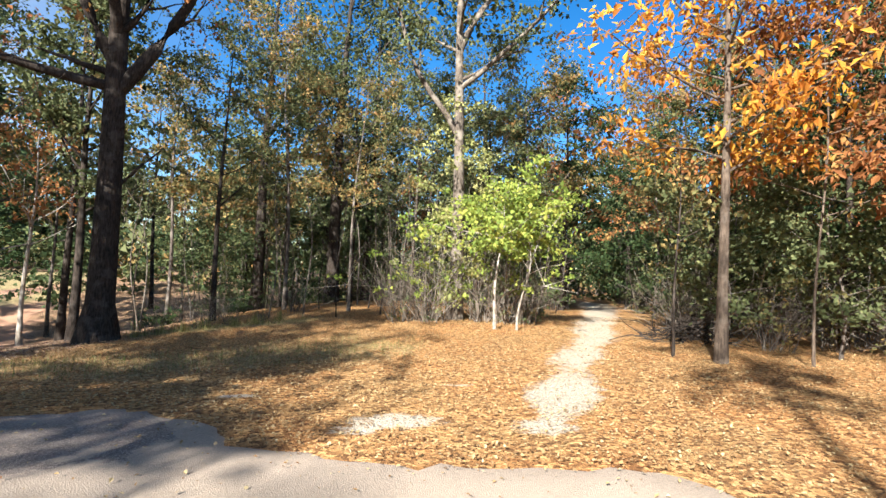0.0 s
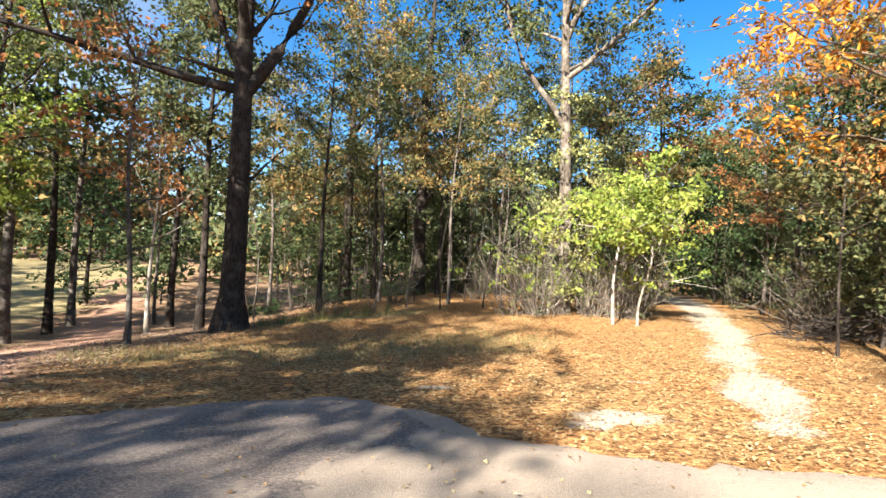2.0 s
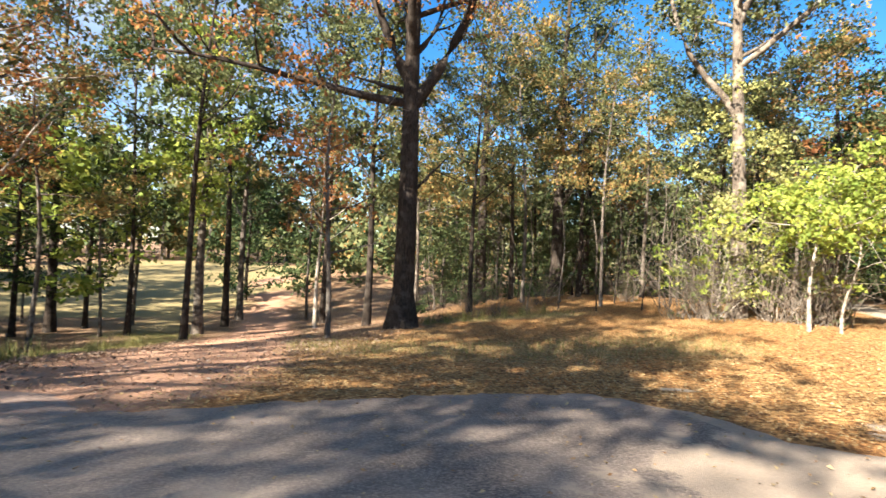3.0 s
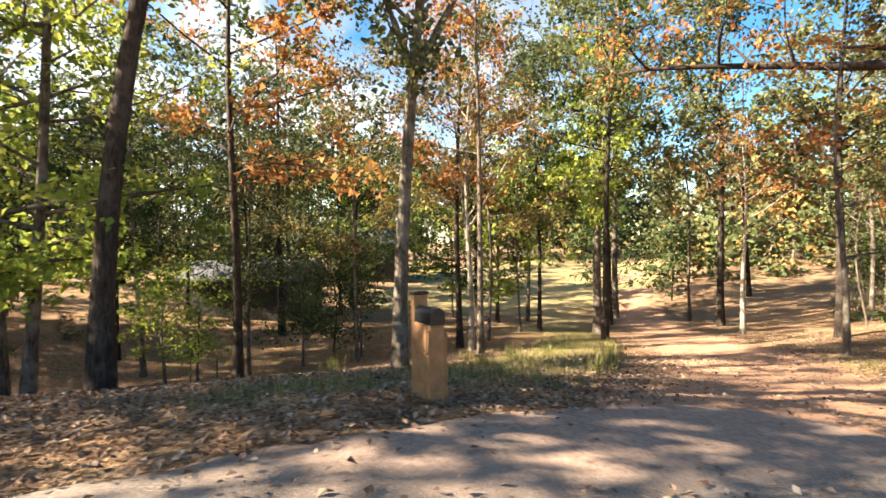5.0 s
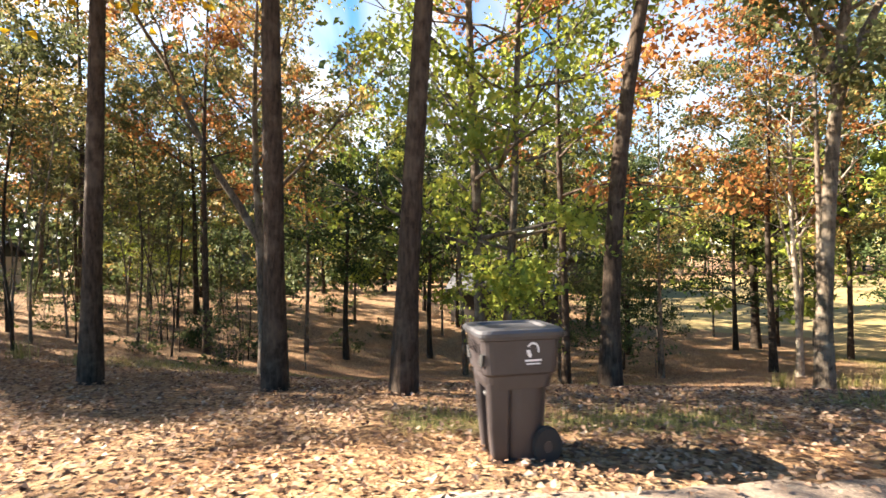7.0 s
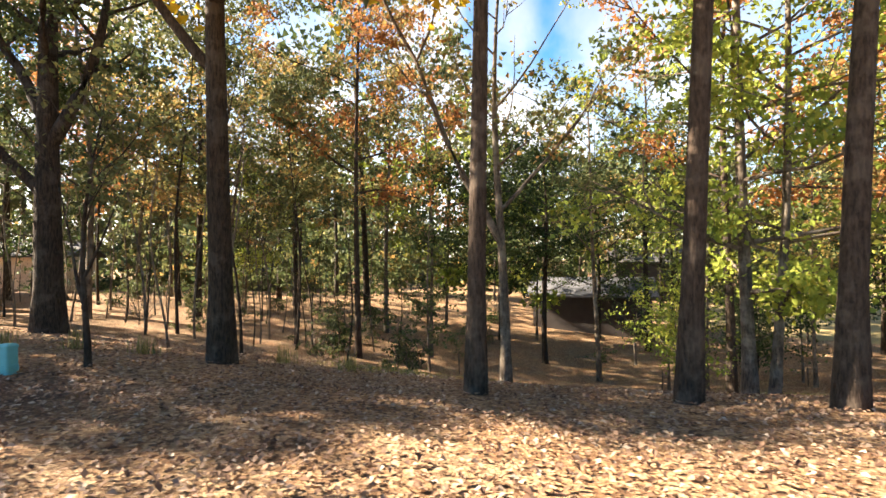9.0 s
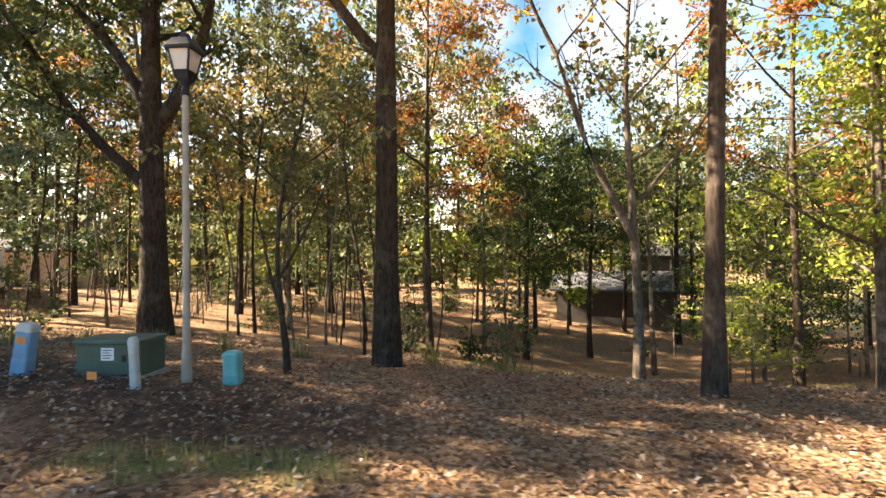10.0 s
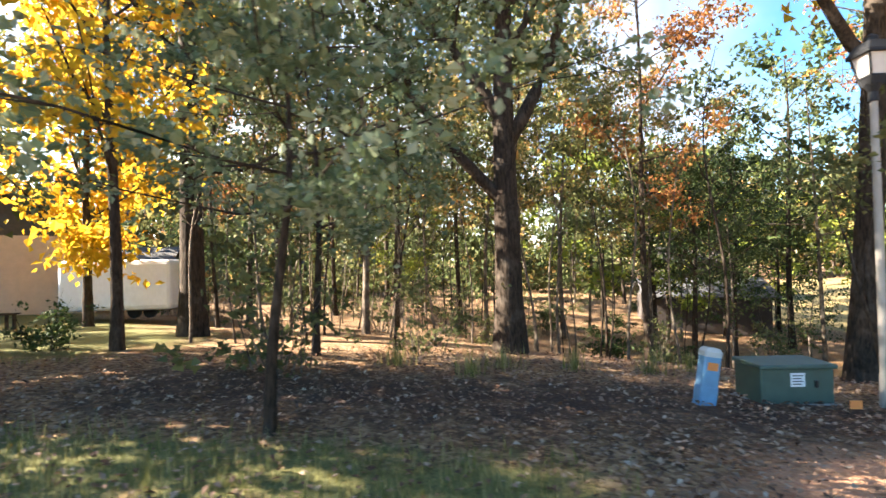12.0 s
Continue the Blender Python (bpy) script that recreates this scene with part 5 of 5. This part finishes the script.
def brush_pile(x, y):
    rng = np.random.default_rng(31)
    verts, faces = [], []
    for _ in range(170):
        a, d = rng.uniform(0, 6.28), rng.uniform(0, 1.3)
        p = (math.cos(a) * d, math.sin(a) * d * 0.8, rng.uniform(0, 0.9) * (1.3 - d) / 1.3)
        q = limb_path(rng, p, rng.uniform(0, 6.28), rng.normal(0.1, 0.35), rng.uniform(0.5, 1.6), 4, -0.3, 0.2)
        r = rng.uniform(0.006, 0.03)
        tube(verts, faces, q, [r, r * 0.85, r * 0.7, r * 0.5, r * 0.3], 4)
    ob = tagged(new("brush_pile"), "heap of cut grey-brown branches at the thicket's edge", "brush pile")
    child("brushwood", mesh_of("brushwood", [tuple(v) for v in verts], faces, BARK_DARK), ob)
    ob.location = (x, y, H(x, y))


brush_pile(8.3, 13.6)


def tall_grass(x, y, seed):
    rng = np.random.default_rng(seed)
    verts, faces = [], []
    for _ in range(70):
        a, d = rng.uniform(0, 6.28), abs(rng.normal(0, 0.16))
        p = Vector((math.cos(a) * d, math.sin(a) * d, -0.02))
        h, out = rng.uniform(0.18, 0.55), rng.normal(0, 0.14)
        b = rng.uniform(0, 6.28)
        q = p + Vector((math.cos(b) * out, math.sin(b) * out, h))
        w = Vector((-math.sin(b), math.cos(b), 0)) * 0.007
        k = len(verts)
        mid = p.lerp(q, 0.55) + Vector((0, 0, 0.05))
        verts.extend([p - w, p + w, mid + w * 0.7, mid - w * 0.7, q])
        faces.extend([(k, k + 1, k + 2, k + 3), (k + 3, k + 2, k + 4)])
    ob = tagged(new("grass_tuft", mesh_of("grass_tuft", [tuple(v) for v in verts], faces, BLADE)), "tall dry straw-coloured grass tuft on the bank", "grass tuft", "tufts on the banks")
    ob.location = (x, y, H(x, y))


for i, (gx, gy) in enumerate(((-13.4, 4.9), (-13.7, 6.1), (-14.6, 7.4), (-15.2, 9.2), (-16.4, 10.6), (-17.2, 12.4), (-16.8, 6.6), (-17.4, 8.9), (-15.9, 4.4), (-18.6, 5.2), (-19.4, 7.4), (-20, 10), (-17.6, 1.6), (-25.2, -16.8), (-25.6, -18.2), (-25.4, -19.4), (-26.1, -20.6), (-26.4, -21.9), (-26.0, -22.8), (-27.2, -23.6), (-24.8, -14.0), (-24.0, -12.6), (-8.7, 17.0), (-8.0, 17.2), (-7.4, 17.5), (-6.8, 17.9), (-6.0, 18.3), (-5.3, 18.6), (-4.5, 18.9))):
    tall_grass(gx, gy, 300 + i)


def stake(x, y, h, seed):
    bm = bmesh.new()
    box(bm, -0.02, 0.02, -0.02, 0.02, -0.1, h, 0.004)
    me = bpy.data.meshes.new("survey_stake")
    bm.to_mesh(me)
    bm.free()
    me.materials.append(BARK_GREY)
    ob = tagged(new("survey_stake", me), "thin grey wooden stake in the leafy hollow", "stake", "survey stakes")
    ob.matrix_world = pose(x, y, H(x, y), 2 * math.sin(seed), 3 * math.cos(seed), 30 * seed)


for i, (sx, sy) in enumerate(((-29.9, 2.0), (-29.5, 2.9), (-27.8, 8.2), (-25.6, 14.6), (-31.6, -6.9))):
    stake(sx, sy, 0.9, i)


def bench(x, y, turn):
    ob = tagged(new("garden_bench"), "low weathered wooden bench on the lawn", "bench")
    for k in range(3):
        bm = bmesh.new()
        box(bm, -0.7, 0.7, -0.2 + 0.14 * k, -0.08 + 0.14 * k, 0.42, 0.46, 0.006)
        part("slat", bm, BARK_BROWN, ob)
    for sx in (-0.55, 0.55):
        for sy in (-0.14, 0.14):
            bm = bmesh.new()
            box(bm, sx - 0.035, sx + 0.035, sy - 0.035, sy + 0.035, -0.03, 0.42, 0.005)
            part("leg", bm, BARK_BROWN, ob)
    ob.matrix_world = pose(x, y, H(x, y), 0, 0, turn)


bench(-37.5, -32.2, 70)


def picket_fence(x, y, turn, n):
    ob = tagged(new("picket_fence"), "short run of white picket fence by the lawn", "fence")
    for k in range(n):
        bm = bmesh.new()
        box(bm, k * 0.14, k * 0.14 + 0.08, -0.012, 0.012, 0.05, 1.05, 0.004)
        part("picket", bm, WHITE, ob)
    for z in (0.3, 0.8):
        bm = bmesh.new()
        box(bm, -0.05, n * 0.14, 0.014, 0.04, z, z + 0.07)
        part("rail", bm, WHITE, ob)
    for k in (0, n // 2, n - 1):
        bm = bmesh.new()
        box(bm, k * 0.14, k * 0.14 + 0.09, 0.042, 0.13, -0.1, 1.1, 0.006)
        part("post", bm, WHITE, ob)
    ob.matrix_world = pose(x, y, H(x, y), 0, 0, turn)


picket_fence(-46.5, -32.4, 65, 16)


def marker_flag(x, y):
    ob = tagged(new("marker_flag"), "small orange marker flag on a wire in the leaves", "marker flag")
    bm = bmesh.new()
    cyl(bm, (0, 0, -0.05), (0.03, 0, 0.2), 0.003, 0.003, 6)
    part("wire", bm, BLACK, ob)
    bm = bmesh.new()
    box(bm, 0.03, 0.17, -0.002, 0.002, 0.1, 0.2)
    part("pennant", bm, ORANGE, ob, "faded orange pennant")
    ob.matrix_world = pose(x, y, H(x, y), 0, 0, 60)


marker_flag(-22.35, -19.75)


# ---- loose leaves and grass ----
def loose_leaves():
    rng = np.random.default_rng(21)
    n = 560000
    x, y = rng.uniform(-30, 12, n), rng.uniform(-30, 22, n)
    d = along(ROAD_EDGE, x, y)
    on_road = inside(ROAD_LOOP, x, y)
    z = zones(x, y)
    dens = np.where(on_road, 0.9 * np.exp(-d / 0.22) + 0.5 * np.exp(-along(SEAM, x, y) / 0.16) + 0.012 + 0.05 * np.clip((x + 9) / 3, 0, 1), 1.0 * np.exp(-(d / 6.5) ** 2) + 0.16 + 0.45 * z["golden"])
    dens *= 1 - 0.65 * np.clip((z["sand"] - 0.45) * 3, 0, 1)
    dens *= 1 - 0.75 * np.clip((z["clay"] - 0.5) * 3, 0, 1)
    dens *= 1 - 0.2 * np.clip(z["dark_brown"] * 1.6, 0, 1)
    dens *= 1 - 0.55 * np.clip(z["green_grass"] * 1.5, 0, 1)
    patch = 0.55 + 0.45 * np.sin(x * 1.1 + 2 * np.sin(y * 0.7)) * np.sin(y * 1.3 + np.sin(x * 0.6))
    keep = rng.uniform(0, 1, n) < dens * (0.45 + 0.55 * patch)
    x, y, on_road = x[keep], y[keep], on_road[keep]
    c = len(x)
    pos = np.stack([x, y, heights(x, y) + np.where(on_road, 0.045, 0.02) + rng.uniform(0, 0.03, c)], 1)
    a, tilt = rng.uniform(0, 6.28, c), rng.normal(0, 0.3, c)
    fwd = np.stack([np.cos(a) * np.cos(tilt), np.sin(a) * np.cos(tilt), np.sin(tilt)], 1)
    side = np.stack([-np.sin(a), np.cos(a), rng.normal(0, 0.25, c)], 1)
    golden = rng.uniform(0, 1, c) < zones(x, y)["golden"]
    s = (rng.uniform(0.03, 0.09, c) * np.where(golden, 0.66, 1.0))[:, None]
    up = np.array([0, 0, 1.0])
    curl = rng.uniform(0.02, 0.35, c)[:, None]
    v = np.stack([pos - 0.5 * s * fwd, pos + 0.33 * s * side + curl * s * up, pos + 0.5 * s * fwd + 0.1 * s * up, pos - 0.33 * s * side + curl * s * up], 1).reshape(-1, 3)
    v = v.reshape(-1, 4, 3)
    for mask, mat, label in ((golden, GOLD_LITTER, "carpet of small golden-brown fallen leaves by the trail"), (~golden, LITTER, "carpet of curled tan and brown fallen leaves")):
        w = v[mask].reshape(-1, 3)
        me = mesh_of("fallen_leaves", w.tolist(), np.arange(len(w)).reshape(-1, 4).tolist(), mat)
        tagged(new("fallen_leaves", me), label, "fallen leaves", kind="stuff")


def grass():
    rng = np.random.default_rng(22)
    n = 900000
    x, y = rng.uniform(-30, 6, n), rng.uniform(-31, 24, n)
    z = zones(x, y)
    dens = np.maximum(np.clip(z["dry_grass"] - 0.3, 0, 1), np.clip(z["green_grass"] - 0.25, 0, 1)) * 1.4
    dens *= (z["clay"] < 0.6) & ~inside(ROAD_LOOP, x, y)
    keep = rng.uniform(0, 1, n) < dens
    x, y = x[keep], y[keep]
    c = len(x)
    pos = np.stack([x, y, heights(x, y)], 1)
    a = rng.uniform(0, 6.28, c)
    h = rng.gamma(4, 0.028, c)[:, None]
    side = np.stack([-np.sin(a), np.cos(a), np.zeros(c)], 1) * 0.006
    out = np.stack([np.cos(a), np.sin(a), np.zeros(c)], 1)
    v = np.stack([pos - side, pos + side, pos + h * (np.array([0, 0, 1.0]) + 0.5 * out * rng.uniform(0, 1, c)[:, None])], 1).reshape(-1, 3)
    me = mesh_of("grass", v.tolist(), np.arange(3 * c).reshape(-1, 3).tolist(), BLADE)
    tagged(new("grass", me), "thin dry grass tufts among leaves", "grass", kind="stuff")


loose_leaves()
grass()
